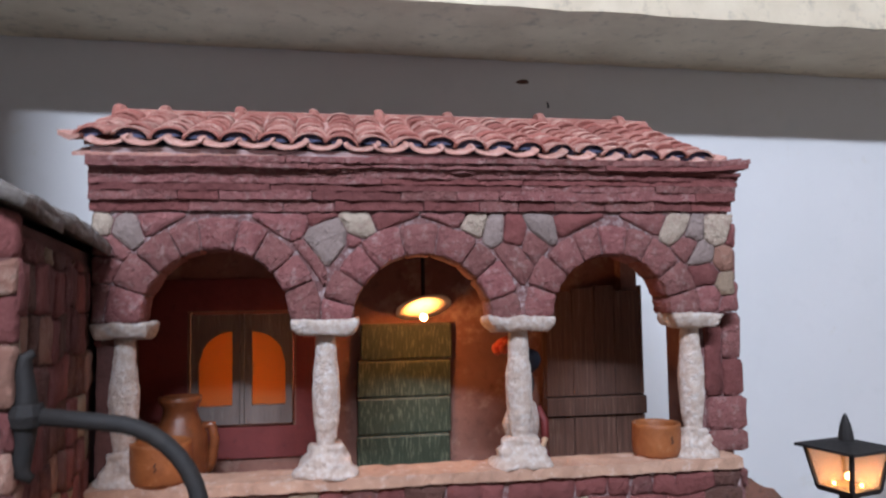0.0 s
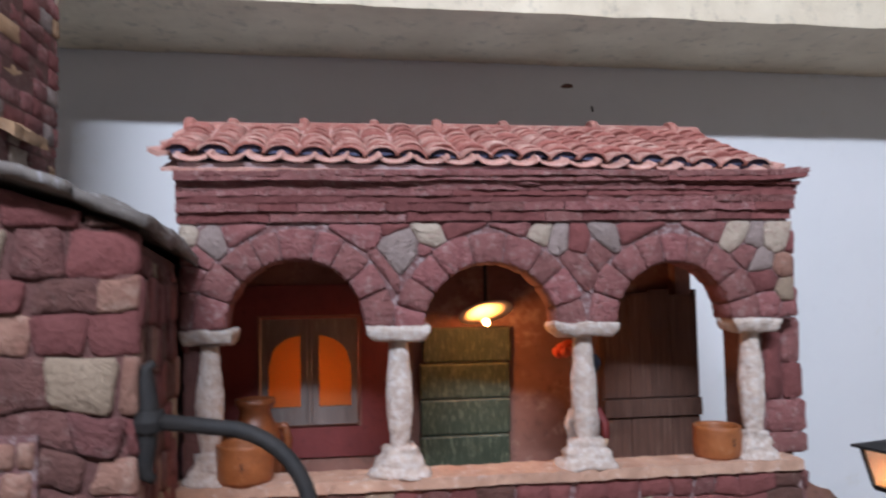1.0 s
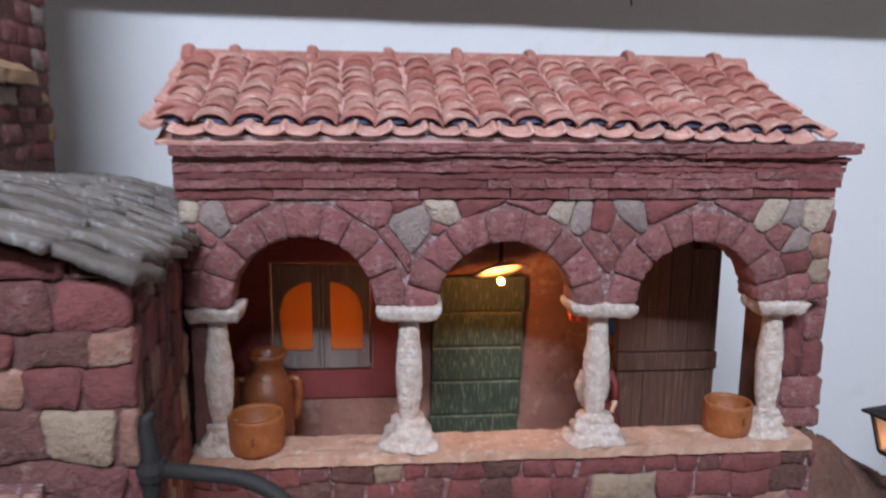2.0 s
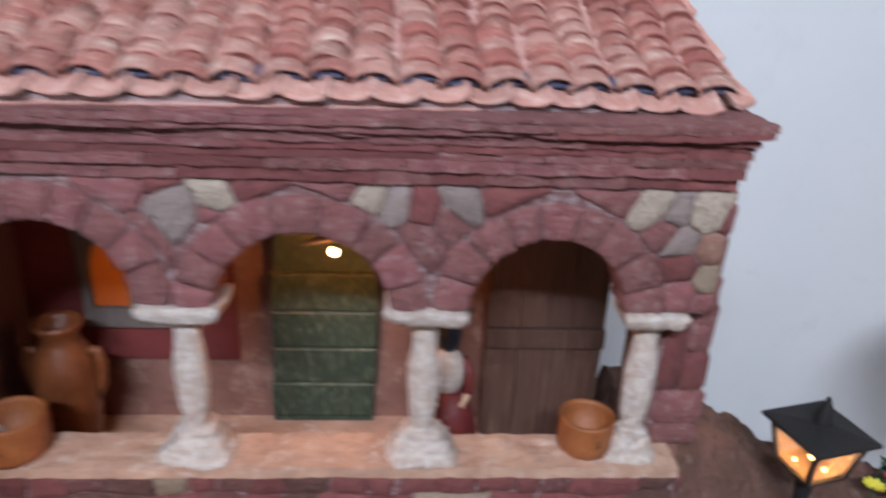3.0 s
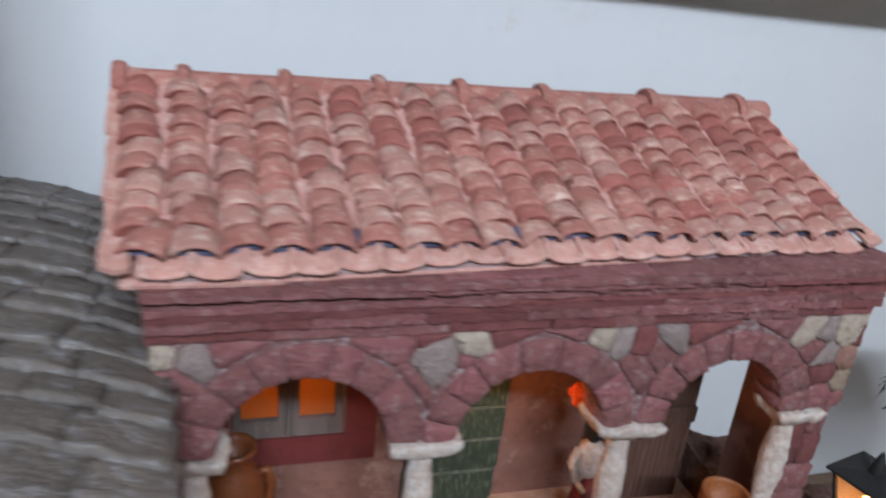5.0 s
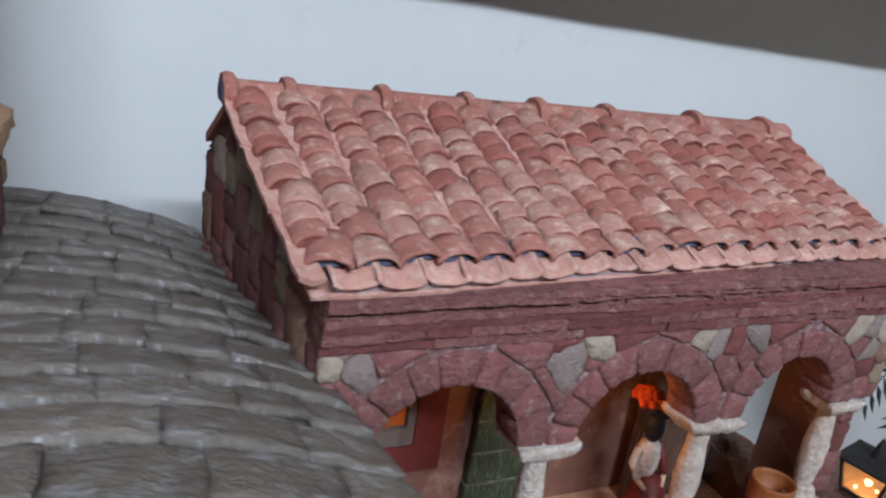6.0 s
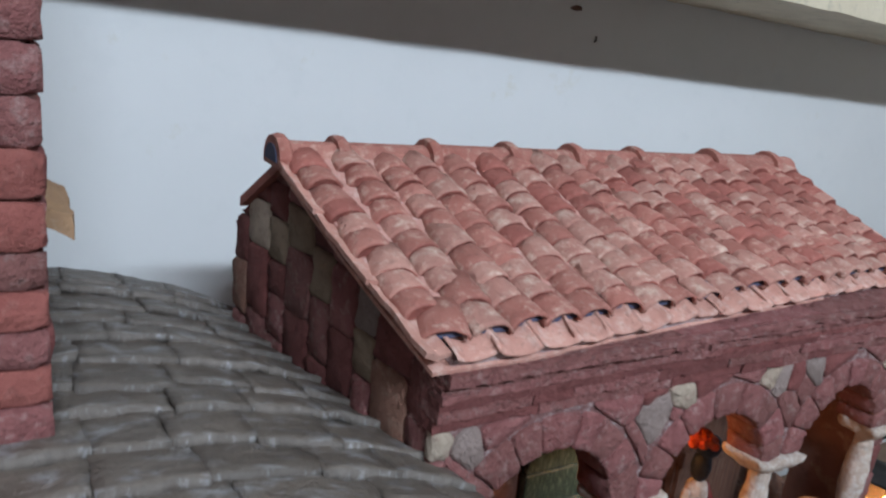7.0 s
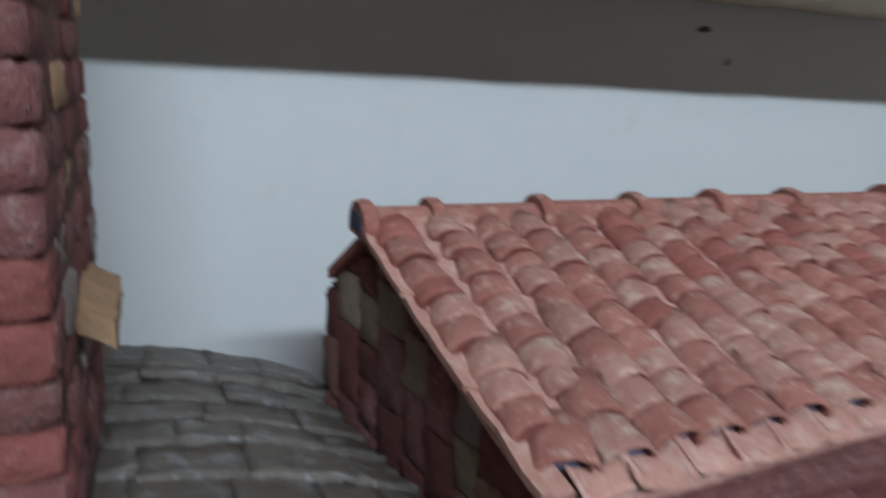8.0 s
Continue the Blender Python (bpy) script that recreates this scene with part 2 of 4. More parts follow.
def box(x0, x1, y0, y1, z0, z1, cuts=0.0, bevel=0.0):
    """A box; cuts: edge length to split it to; bevel: rounded edges."""
    bm = bmesh.new()
    if cuts:
        nx, ny, nz = (max(1, round(abs(b - a) / cuts)) for a, b in ((x0, x1), (y0, y1), (z0, z1)))
        dims = ((x0, x1, nx), (y0, y1, ny), (z0, z1, nz))
        seen = {}

        def vert(i, j, k):
            if (i, j, k) not in seen:
                seen[i, j, k] = bm.verts.new(tuple(a + (b - a) * q / n for (a, b, n), q in zip(dims, (i, j, k))))
            return seen[i, j, k]

        for ax in range(3):
            u, w = [q for q in range(3) if q != ax]
            for side in (0, dims[ax][2]):
                for a in range(dims[u][2]):
                    for b in range(dims[w][2]):
                        idx = []
                        for da, db in ((0, 0), (1, 0), (1, 1), (0, 1)):
                            q = [0, 0, 0]
                            q[ax], q[u], q[w] = side, a + da, b + db
                            idx.append(vert(*q))
                        bm.faces.new(idx)
    else:
        bmesh.ops.create_cube(bm, size=1, matrix=Matrix.LocRotScale(((x0 + x1) / 2, (y0 + y1) / 2, (z0 + z1) / 2), None, (abs(x1 - x0), abs(y1 - y0), abs(z1 - z0))))
    if bevel:
        bmesh.ops.bevel(bm, geom=bm.edges[:], offset=bevel, segments=2, affect="EDGES", profile=0.6)
    return bm


def lathe(profile, place, n=20, squash=1.0):
    """A turned form from (radius, height) pairs round the z axis at place."""
    bm = bmesh.new()
    rings = []
    for r, z in profile:
        rings.append([bm.verts.new((place[0] + r * math.cos(2 * math.pi * i / n), place[1] + squash * r * math.sin(2 * math.pi * i / n), place[2] + z)) for i in range(n)])
    for a, b in zip(rings, rings[1:]):
        for i in range(n):
            bm.faces.new((a[i], a[(i + 1) % n], b[(i + 1) % n], b[i]))
    bm.faces.new(rings[0][::-1])
    bm.faces.new(rings[-1])
    return bm


def pipe(points, radius, n=10):
    """A round bar along a list of points."""
    bm = bmesh.new()
    pts = [Vector(p) for p in points]
    radii = radius if isinstance(radius, (list, tuple)) else [radius] * len(pts)
    rings = []
    for i, p in enumerate(pts):
        d = (pts[min(i + 1, len(pts) - 1)] - pts[max(i - 1, 0)]).normalized()
        a = d.orthogonal().normalized() if i == 0 else (ref - d * ref.dot(d)).normalized()
        ref = a
        b = d.cross(a)
        rings.append([bm.verts.new(p + (a * math.cos(2 * math.pi * k / n) + b * math.sin(2 * math.pi * k / n)) * radii[i]) for k in range(n)])
    for r, s in zip(rings, rings[1:]):
        for k in range(n):
            bm.faces.new((r[k], r[(k + 1) % n], s[(k + 1) % n], s[k]))
    bm.faces.new(rings[0][::-1])
    bm.faces.new(rings[-1])
    return bm


def clip(poly, px, pz, nx, nz):
    """The part of a convex polygon on the side of (px, pz) away from (nx, nz)."""
    out = []
    for i, a in enumerate(poly):
        b = poly[(i + 1) % len(poly)]
        da, db = (a[0] - px) * nx + (a[1] - pz) * nz, (b[0] - px) * nx + (b[1] - pz) * nz
        if da <= 0:
            out.append(a)
        if da * db < 0:
            s = da / (da - db)
            out.append((a[0] + s * (b[0] - a[0]), a[1] + s * (b[1] - a[1])))
    return out


def cells(bounds, seeds, rings=()):
    """Rubble: the cell of each seed within convex bounds and outside the rings (u, v, radius)."""
    out = []
    for i, (u, v, *tag) in enumerate(seeds):
        wi = tag[1] if len(tag) > 1 else 0.0
        poly = list(bounds)
        for cu, cv, r in rings:
            d = math.hypot(u - cu, v - cv)
            if d < r + 0.001:
                poly = []
                break
            poly = clip(poly, cu + (u - cu) / d * r, cv + (v - cv) / d * r, (cu - u) / d, (cv - v) / d)
        for j, (p, q, *more) in enumerate(seeds):
            if i != j and poly:
                wj = more[1] if len(more) > 1 else 0.0
                k = 0.5 + 0.5 * (wi * wi - wj * wj) / ((p - u) ** 2 + (q - v) ** 2)
                poly = clip(poly, u + (p - u) * k, v + (q - v) * k, p - u, q - v)
        if len(poly) >= 3:
            area = 0.5 * abs(sum(a[0] * b[1] - b[0] * a[1] for a, b in zip(poly, poly[1:] + poly[:1])))
            if area > 2.0e-5:
                out.append((poly, tag[0] if tag else None))
    return out


def stone(poly, to_world, depth, material, parent, name="stone", gap=0.0005, rnd=RND, edge=0.0015):
    """One stone of a wall: a chipped, bulging block over poly, standing proud by depth."""
    cu, cv = sum(p[0] for p in poly) / len(poly), sum(p[1] for p in poly) / len(poly)
    pts = []
    for a, b in zip(poly, poly[1:] + poly[:1]):
        if math.hypot(a[0] - b[0], a[1] - b[1]) < 0.0008:
            continue
        pts.append((a[0] * 0.88 + b[0] * 0.12, a[1] * 0.88 + b[1] * 0.12))
        if math.hypot(a[0] - b[0], a[1] - b[1]) > 0.006:
            pts.append(((a[0] + b[0]) / 2, (a[1] + b[1]) / 2))
        pts.append((a[0] * 0.12 + b[0] * 0.88, a[1] * 0.12 + b[1] * 0.88))
    if len(pts) < 4:
        return None
    bm = bmesh.new()
    mid = to_world(cu, cv, 0.0)

    def ring(inset, d, wob):
        vs = []
        for u, v in pts:
            r = math.hypot(u - cu, v - cv) or 1e-6
            k = max(0.2, 1 - inset / r)
            vs.append(bm.verts.new(to_world(cu + (u - cu) * k + rnd.uniform(-wob, wob), cv + (v - cv) * k + rnd.uniform(-wob, wob), d + rnd.uniform(-wob, wob)) - mid))
        return vs

    n = len(pts)
    r0, r1, r2 = ring(gap * 0.6, -0.003, 0), ring(gap, depth - edge * 0.7, 0.0005), ring(gap + edge, depth, 0.0007)
    for a, b in ((r0, r1), (r1, r2)):
        for i in range(n):
            bm.faces.new((a[i], a[(i + 1) % n], b[(i + 1) % n], b[i]))
    top = bm.verts.new(to_world(cu, cv, depth + rnd.uniform(-0.0002, 0.0012)) - mid)
    for i in range(n):
        bm.faces.new((r2[i], r2[(i + 1) % n], top))
    me = mesh_of(name, bm, material)
    for p in me.polygons:
        p.use_smooth = True
    ob = new(name, me)
    ob.parent = parent
    ob.location = mid - origin(parent)
    return ob


def inside(poly, u, v):
    odd = False
    for a, c in zip(poly, poly[1:] + poly[:1]):
        if (a[1] > v) != (c[1] > v) and u < a[0] + (v - a[1]) / (c[1] - a[1]) * (c[0] - a[0]):
            odd = not odd
    return odd


def stacks(parent, bounds, to_world, du, dv, seed, mix, spots=(), wob=0.0015, depth=(0.001, 0.0025)):
    """Upright blocks in columns over convex bounds; a block that holds one of the spots (u, v, material) takes its material."""
    rnd = random.Random(seed)
    us, vs = [p[0] for p in bounds], [p[1] for p in bounds]
    area = sum(a[0] * c[1] - c[0] * a[1] for a, c in zip(bounds, bounds[1:] + bounds[:1]))
    u = min(us)
    while u < max(us) - 0.004:
        w = du * rnd.uniform(0.75, 1.25)
        v = min(vs) - rnd.uniform(0, dv)
        while v < max(vs):
            h = dv * rnd.uniform(0.6, 1.3)
            k = rnd.uniform(-wob, wob)

            def bow(p, q):
                return p + wob * 1.5 * noise.noise(Vector((p * 9, q * 34, seed))), q
            poly = [bow(u, v), bow(u, v + h * 0.5), bow(u, v + h + k), bow(u + w, v + h), bow(u + w, v + h * 0.5), bow(u + w, v + k)][::-1]
            for a, c in zip(bounds, bounds[1:] + bounds[:1]):
                s = 1 if area > 0 else -1
                poly = clip(poly, a[0], a[1], s * (c[1] - a[1]), -s * (c[0] - a[0])) if len(poly) > 2 else poly
            if len(poly) > 2 and abs(sum(a[0] * c[1] - c[0] * a[1] for a, c in zip(poly, poly[1:] + poly[:1]))) > 6e-5:
                m = rnd.choices([q[0] for q in mix], [q[1] for q in mix])[0]
                for p, q, other in spots:
                    if inside(poly, p, q):
                        m = other
                stone(poly, to_world, rnd.uniform(*depth), m, parent, rnd=rnd, gap=0.0005)
            v += h
        u += w


def courses(parent, bounds, to_world, du, dv, seed, mix, spots=(), wob=0.0015, depth=(0.001, 0.0025)):
    """Blocks in level courses over convex bounds."""
    stacks(parent, [(v, u) for u, v in bounds][::-1], lambda a, c, d: to_world(c, a, d), dv, du, seed, mix, [(v, u, m) for u, v, m in spots], wob, depth)


# ---- room ----
def setting(name, bm, material, label, category):
    return solo(name, bm, material, label, category, kind="structure")


WALL_Y = 1.035
setting("wall_north", box(-2.6, 2.6, WALL_Y, WALL_Y + 0.1, -0.89, 1.62), M_WALL, "white painted plaster wall with faint stains", "wall")
setting("wall_south", box(-2.6, 2.6, -3.1, -3.0, -0.89, 1.62), M_ROOM, "plain pale painted room wall", "wall")
setting("wall_west", box(-2.6, -2.5, -3.0, WALL_Y, -0.89, 1.62), M_ROOM, "plain pale painted room wall", "wall")
setting("wall_east", box(2.5, 2.6, -3.0, WALL_Y, -0.89, 1.62), M_ROOM, "plain pale painted room wall", "wall")
setting("floor", box(-2.6, 2.6, -3.1, WALL_Y, -0.94, -0.89), M_ROOM, "plain pale room floor", "floor")
setting("ceiling", box(-2.6, 2.6, -3.1, WALL_Y, 1.62, 1.67), M_ROOM, "plain pale room ceiling", "ceiling")
GZ = -0.14
setting("ground", box(-1.1, 1.3, -0.1, WALL_Y - 0.004, -0.892, GZ), M_TABLE, "brown earth-covered table top under the model village", "ground")
slab = box(-1.4, 1.6, 0.863, WALL_Y - 0.002, 0.626, 0.70, cuts=0.02)
rough(slab, 0.0008, 22)
rough(slab, 0.0016, 90, 3)
for v in slab.verts:
    v.co.z -= 0.016 * (v.co.x - 0.45)
setting("marble_shelf", slab, M_MARBLE, "stained beige marble shelf slab fixed to the wall", "shelf")

# ---- arcaded house ----
HOUSE = (0.057, 0.73, GZ)
house = thing("house", HOUSE, "miniature red stone house with a three-arched loggia and terracotta roof", "model house")
FY = 0.6178
ARCHES = [(-0.082, 0.3145, 0.0470), (0.050, 0.3095, 0.0480), (0.181, 0.3135, 0.0430)]
VT = 0.0200
XL, XR = -0.157, 0.271


def front(u, v, d):
    return Vector((u, FY - d, v))


def arch_wall():
    """The front wall above the capitals, with the three arches cut through it."""
    bm = bmesh.new()
    y0, y1, z0, z1 = FY, FY + 0.026, 0.3135, 0.392
    prof = []
    for cx, cz, r in ARCHES:
        n = 14
        for i in range(n + 1):
            a = math.pi * (1 - i / n)
            prof.append((cx + r * math.cos(a), max(z0, cz + r * math.sin(a))))
    pts = [(XL + 0.002, z0)] + prof + [(XR - 0.002, z0)]
    for (ua, va), (ub, vb) in zip(pts, pts[1:]):
        if ub - ua < 1e-5:
            continue
        q = [[bm.verts.new((u, y, v)) for u, v in ((ua, va), (ub, vb), (ub, z1), (ua, z1))] for y in (y0, y1)]
        bm.faces.new(q[0])
        bm.faces.new(q[1][::-1])
        bm.faces.new((q[0][0], q[0][1], q[1][1], q[1][0]))
    for x in (XL + 0.002, XR - 0.002):
        bm.faces.new([bm.verts.new(p) for p in ((x, y0, z0), (x, y1, z0), (x, y1, z1), (x, y0, z1))])
    bmesh.ops.remove_doubles(bm, verts=bm.verts, dist=1e-5)
    return bm


wall = part("front_wall", arch_wall(), M_MORTAR, house)
part("base_wall", box(XL + 0.002, XR + 0.001, 0.614, 0.645, GZ, 0.2065), M_MORTAR, house)
part("inner_floor", box(XL + 0.004, XR - 0.004, 0.645, 0.755, GZ, 0.150), M_LEDGE, house, "pinkish plaster floor")


def left_x(y):
    return -0.157 - (y - 0.62) * 0.142


def left_wall():
    """The skewed gable wall, closed on all sides."""
    bm = bmesh.new()
    prof = [(0.622, GZ), (0.838, GZ), (0.838, 0.424), (0.772, 0.474), (0.622, 0.418)]
    a = [bm.verts.new((left_x(y) + 0.003, y, z)) for y, z in prof]
    b = [bm.verts.new((left_x(y) + 0.014, y, z)) for y, z in prof]
    bm.faces.new(a)
    bm.faces.new(b[::-1])
    for i in range(5):
        bm.faces.new((a[i], a[(i + 1) % 5], b[(i + 1) % 5], b[i]))
    return bm


gable = part("gable_wall", left_wall(), M_EARTH, house)
part("side_wall", box(0.250, 0.2785, 0.638, 0.681, GZ, 0.384), M_PLAST, house)
part("rear_side_wall", box(0.236, 0.250, 0.735, 0.838, GZ, 0.44), M_PLAST, house)
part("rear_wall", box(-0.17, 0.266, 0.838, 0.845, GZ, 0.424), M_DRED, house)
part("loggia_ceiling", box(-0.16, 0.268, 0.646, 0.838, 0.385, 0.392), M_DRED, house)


def pierced_wall():
    """The loggia's rear wall with the window's opening."""
    bm = bmesh.new()
    xs, zs = (-0.168, -0.122, -0.040, 0.252), (0.10, 0.228, 0.318, 0.385)
    for y in (0.748, 0.758):
        for i in range(3):
            for k in range(3):
                if (i, k) != (1, 1):
                    bm.faces.new([bm.verts.new((x, y, z)) for x, z in ((xs[i], zs[k]), (xs[i + 1], zs[k]), (xs[i + 1], zs[k + 1]), (xs[i], zs[k + 1]))])
    for (xa, za), (xb, zb) in (((xs[1], zs[1]), (xs[2], zs[1])), ((xs[2], zs[1]), (xs[2], zs[2])), ((xs[2], zs[2]), (xs[1], zs[2])), ((xs[1], zs[2]), (xs[1], zs[1]))):
        bm.faces.new([bm.verts.new(p) for p in ((xa, 0.748, za), (xb, 0.748, zb), (xb, 0.758, zb), (xa, 0.758, za))])
    bmesh.ops.remove_doubles(bm, verts=bm.verts, dist=1e-5)
    return bm


part("plaster_wall", pierced_wall(), M_PLAST, house, "stained brown-pink plaster wall")
# painted maroon surround of the window
for x0, x1, z0, z1 in ((-0.160, -0.1235, 0.202, 0.345), (-0.0385, -0.015, 0.202, 0.345), (-0.1235, -0.0385, 0.3195, 0.345), (-0.1235, -0.0385, 0.202, 0.2265)):
    part("window_surround", box(x0, x1, 0.7455, 0.7478, z0, z1), M_MAROON, house)

# window with two leaves
window = part("window", box(-0.0825, -0.0795, 0.7435, 0.750, 0.229, 0.3165), M_GWOOD, house, "grey wooden two-leaf window with glowing orange panes")


def leaf(x0, x1, arch_left):
    """A window leaf whose opening is a half arch; the high side is at the middle of the window."""
    bm = bmesh.new()
    z0, z1, y0, y1 = 0.229, 0.3165, 0.744, 0.7495
    a, b, c = x0 + 0.0055, x1 - 0.0055, 0.2435
    n = 8
    top = []
    for i in range(n + 1):
        s = i / n
        u = a + (b - a) * s
        k = (1 - s) if arch_left else s
        top.append((u, 0.277 + 0.0255 * math.sqrt(max(0.0, 1 - k * k))))
    for y in (y0, y1):
        for (ua, va), (ub, vb) in zip(top, top[1:]):
            bm.faces.new([bm.verts.new((u, y, v)) for u, v in ((ua, va), (ub, vb), (ub, z1), (ua, z1))])
        for r in ((x0, a, z0, z1), (b, x1, z0, z1), (a, b, z0, c)):
            bm.faces.new([bm.verts.new((u, y, v)) for u, v in ((r[0], r[2]), (r[1], r[2]), (r[1], r[3]), (r[0], r[3]))])
    loop = [(a, c), (b, c)] + top[::-1]
    for (ua, va), (ub, vb) in zip(loop, loop[1:] + loop[:1]):
        bm.faces.new([bm.verts.new(p) for p in ((ua, y0, va), (ub, y0, vb), (ub, y1, vb), (ua, y1, va))])
    for (ua, va), (ub, vb) in (((x0, z0), (x1, z0)), ((x1, z0), (x1, z1)), ((x1, z1), (x0, z1)), ((x0, z1), (x0, z0))):
        bm.faces.new([bm.verts.new(p) for p in ((ua, y0, va), (ub, y0, vb), (ub, y1, vb), (ua, y1, va))])
    bmesh.ops.remove_doubles(bm, verts=bm.verts, dist=1e-5)
    return bm


for x0, x1, lf in ((-0.1205, -0.083, True), (-0.079, -0.0415, False)):
    part("window_leaf", leaf(x0, x1, lf), M_GWOOD, window)
    part("pane", box(x0 + 0.004, x1 - 0.004, 0.7502, 0.7508, 0.239, 0.308), M_PAPER, window, "glowing orange parchment pane")

# green plank door
door = part("door", box(0.0085, 0.0835, 0.742, 0.7475, 0.150, 0.156), M_GREEN, house, "green painted plank door, paint rubbed")
for i in range(5):
    z = 0.1565 + i * 0.0302
    dx = -0.0011 * (4 - i)
    pl = box(0.0125 + dx + RND.uniform(-0.001, 0.001), 0.0885 + dx + RND.uniform(-0.001, 0.001), 0.7385, 0.7475, z, z + 0.0293, bevel=0.0018)
    for f in pl.faces:
        f.material_index = 1 if f.calc_center_median().z > z + 0.0280 else 0
    part("plank", pl, (M_GREEN, M_RUBBED), door, at=(0.05, 0.743, z + 0.015))
# brown board door leaning in the right bay
boards = part("board_door", box(0.164, 0.250, 0.728, 0.7345, 0.150, 0.330), M_BOARD, house, "old brown wooden board door with a cross rail")
x = 0.165
while x < 0.247:
    w = min(RND.uniform(0.014, 0.024), 0.2495 - x)
    for z0, z1 in ((0.151, 0.2275), (0.2445, 0.333 + RND.uniform(-0.003, 0.003))):
        b = box(x, x + w - 0.0004, 0.7235 + RND.uniform(-0.0004, 0.0004), 0.728, z0, z1, bevel=0.0005)
        part("board", b, M_BOARD, boards, at=(x, 0.725, z0))
    x += w
part("rail", box(0.164, 0.250, 0.7205, 0.728, 0.2285, 0.2435, bevel=0.001), M_BOARD, boards)

# ledge
led = box(XL - 0.002, XR - 0.003, 0.609, 0.641, 0.2078, 0.2150, cuts=0.005)
rough(led, 0.0011, 130)
rough(led, 0.0006, 300, 4)
part("ledge", led, M_LEDGE, house, "worn pinkish plaster ledge under the columns")

# columns
COLS = [-0.139, -0.0135, 0.116, 0.241]


def column(cx, i):
    cy = 0.626
    k = part("column", lathe([(0.0056 + 0.0036 * math.sin(math.pi * min(1, q / 22) ** 0.85) ** 1.3 + 0.0006 * (q > 18), 0.0033 * q) for q in range(23)], (cx, cy, 0.2315), 22), M_SHAFT, house, "whitewashed bulging plaster column", at=(cx, cy, 0.23))
    for v in k.data.vertices:
        v.co += noise.noise_vector(v.co * 120 + Vector((i * 3.1, 0, 0))) * 0.0005 + noise.noise_vector(Vector((v.co.x * 150, v.co.y * 150, v.co.z * 420)) + Vector((i, 0, 0))) * 0.0007
    hw = 0.0175 if i in (0, 3) else 0.0215
    cap = box(cx - hw, cx + hw, 0.6115, 0.6425, 0.3045, 0.3145, cuts=0.0025)
    for v in cap.verts:
        s = 0.82 + 0.18 * min(1.0, (v.co.z - 0.3045) / 0.006)
        v.co.x = cx + (v.co.x - cx) * s
        v.co.y = 0.628 + (v.co.y - 0.628) * s
    rough(cap, 0.0022, 75, i * 2.3)
    rough(cap, 0.0011, 260, i * 1.3)
    part("capital", cap, M_SHAFT, k, at=(cx, cy, 0.31), smooth=True)
    w = 0.0150 if i in (0, 3) else 0.0198
    foot = bmesh.new()
    rings = []
    n = 40
    for q in range(13):
        f = q / 12
        r = w * (1.0 - 0.55 * f + 0.05 * math.sin(f * 15.0)) + 0.001
        ring = []
        for p in range(n):
            a = 2 * math.pi * p / n
            k4 = (abs(math.cos(a)) ** 4 + abs(math.sin(a)) ** 4) ** -0.25
            v = Vector((cx + r * k4 * math.cos(a), cy + min(0.85 * r * k4 * math.sin(a), 0.015), 0.2140 + 0.0195 * f))
            v += noise.noise_vector(v * 90 + Vector((i * 4.0, 0, 0))) * 0.0026 + noise.noise_vector(v * 240) * 0.0013
            v.z = max(v.z, 0.2138)
            ring.append(foot.verts.new(v))
        rings.append(ring)
    for a, b in zip(rings, rings[1:]):
        for p in range(n):
            foot.faces.new((a[p], a[(p + 1) % n], b[(p + 1) % n], b[p]))
    foot.faces.new(rings[0][::-1])
    foot.faces.new(rings[-1])
    part("base", foot, M_SHAFT, k, "lumpy whitewashed base", at=(cx, cy, 0.214), smooth=True)


for i, cx in enumerate(COLS):
    column(cx, i)

# pilasters at both ends
for x0, x1, y0 in ((0.2515, 0.271, 0.634), (XL, -0.146, 0.634)):
    part("pilaster", box(x0 + 0.001, x1 - 0.001, y0, 0.646, 0.2135, 0.3135), M_MORTAR, house)

# cornice of thin irregular courses
Z = 0.3850
for i, (h, out, over) in enumerate(((0.0068, 0.0034, 0.0), (0.0058, 0.0054, 0.001), (0.0045, 0.0058, 0.002), (0.0038, 0.0068, 0.003), (0.0034, 0.0072, 0.004), (0.0024, 0.0082, 0.005), (0.0032, 0.0120, 0.009), (0.0030, 0.0134, 0.0105), (0.0016, 0.0092, 0.006))):
    x = XL - 0.001
    while x < XR + over - 0.001:
        w = min(RND.uniform(0.025, 0.06) if i < 2 else RND.uniform(0.09, 0.2), XR + over - x)
        if XR + over - x - w < 0.02:
            w = XR + over - x
        jut = RND.uniform(-0.0007, 0.0007)
        b = box(x + 0.0003, x + w - 0.0003, FY - out + jut, 0.648, Z, Z + h, cuts=0.004)
        for v in b.verts:
            v.co.z += 0.0009 * noise.noise(Vector((v.co.x * 15, i * 2.0, 0))) + 0.0028 * max(0.0, (v.co.x - 0.235) / 0.045) ** 2 * (i > 5)
            if v.co.y < FY:
                v.co.y += 0.0013 * noise.noise(Vector((v.co.x * 60, i * 9.0, v.co.z * 90))) + 0.0014 * noise.noise(Vector((v.co.x * 17, i * 3.0, 1)))
        rough(b, 0.0009, 260, i)
        part("cornice_stone", b, M_DRED if RND.random() < (0.35 if i < 6 else 0.1) else M_RED, house, at=(x, 0.62, Z))
        x += w
    Z += h


# ---- left building ----
def annex_right(y):
    return -0.138 - max(0.0, y - 0.46) * 0.115


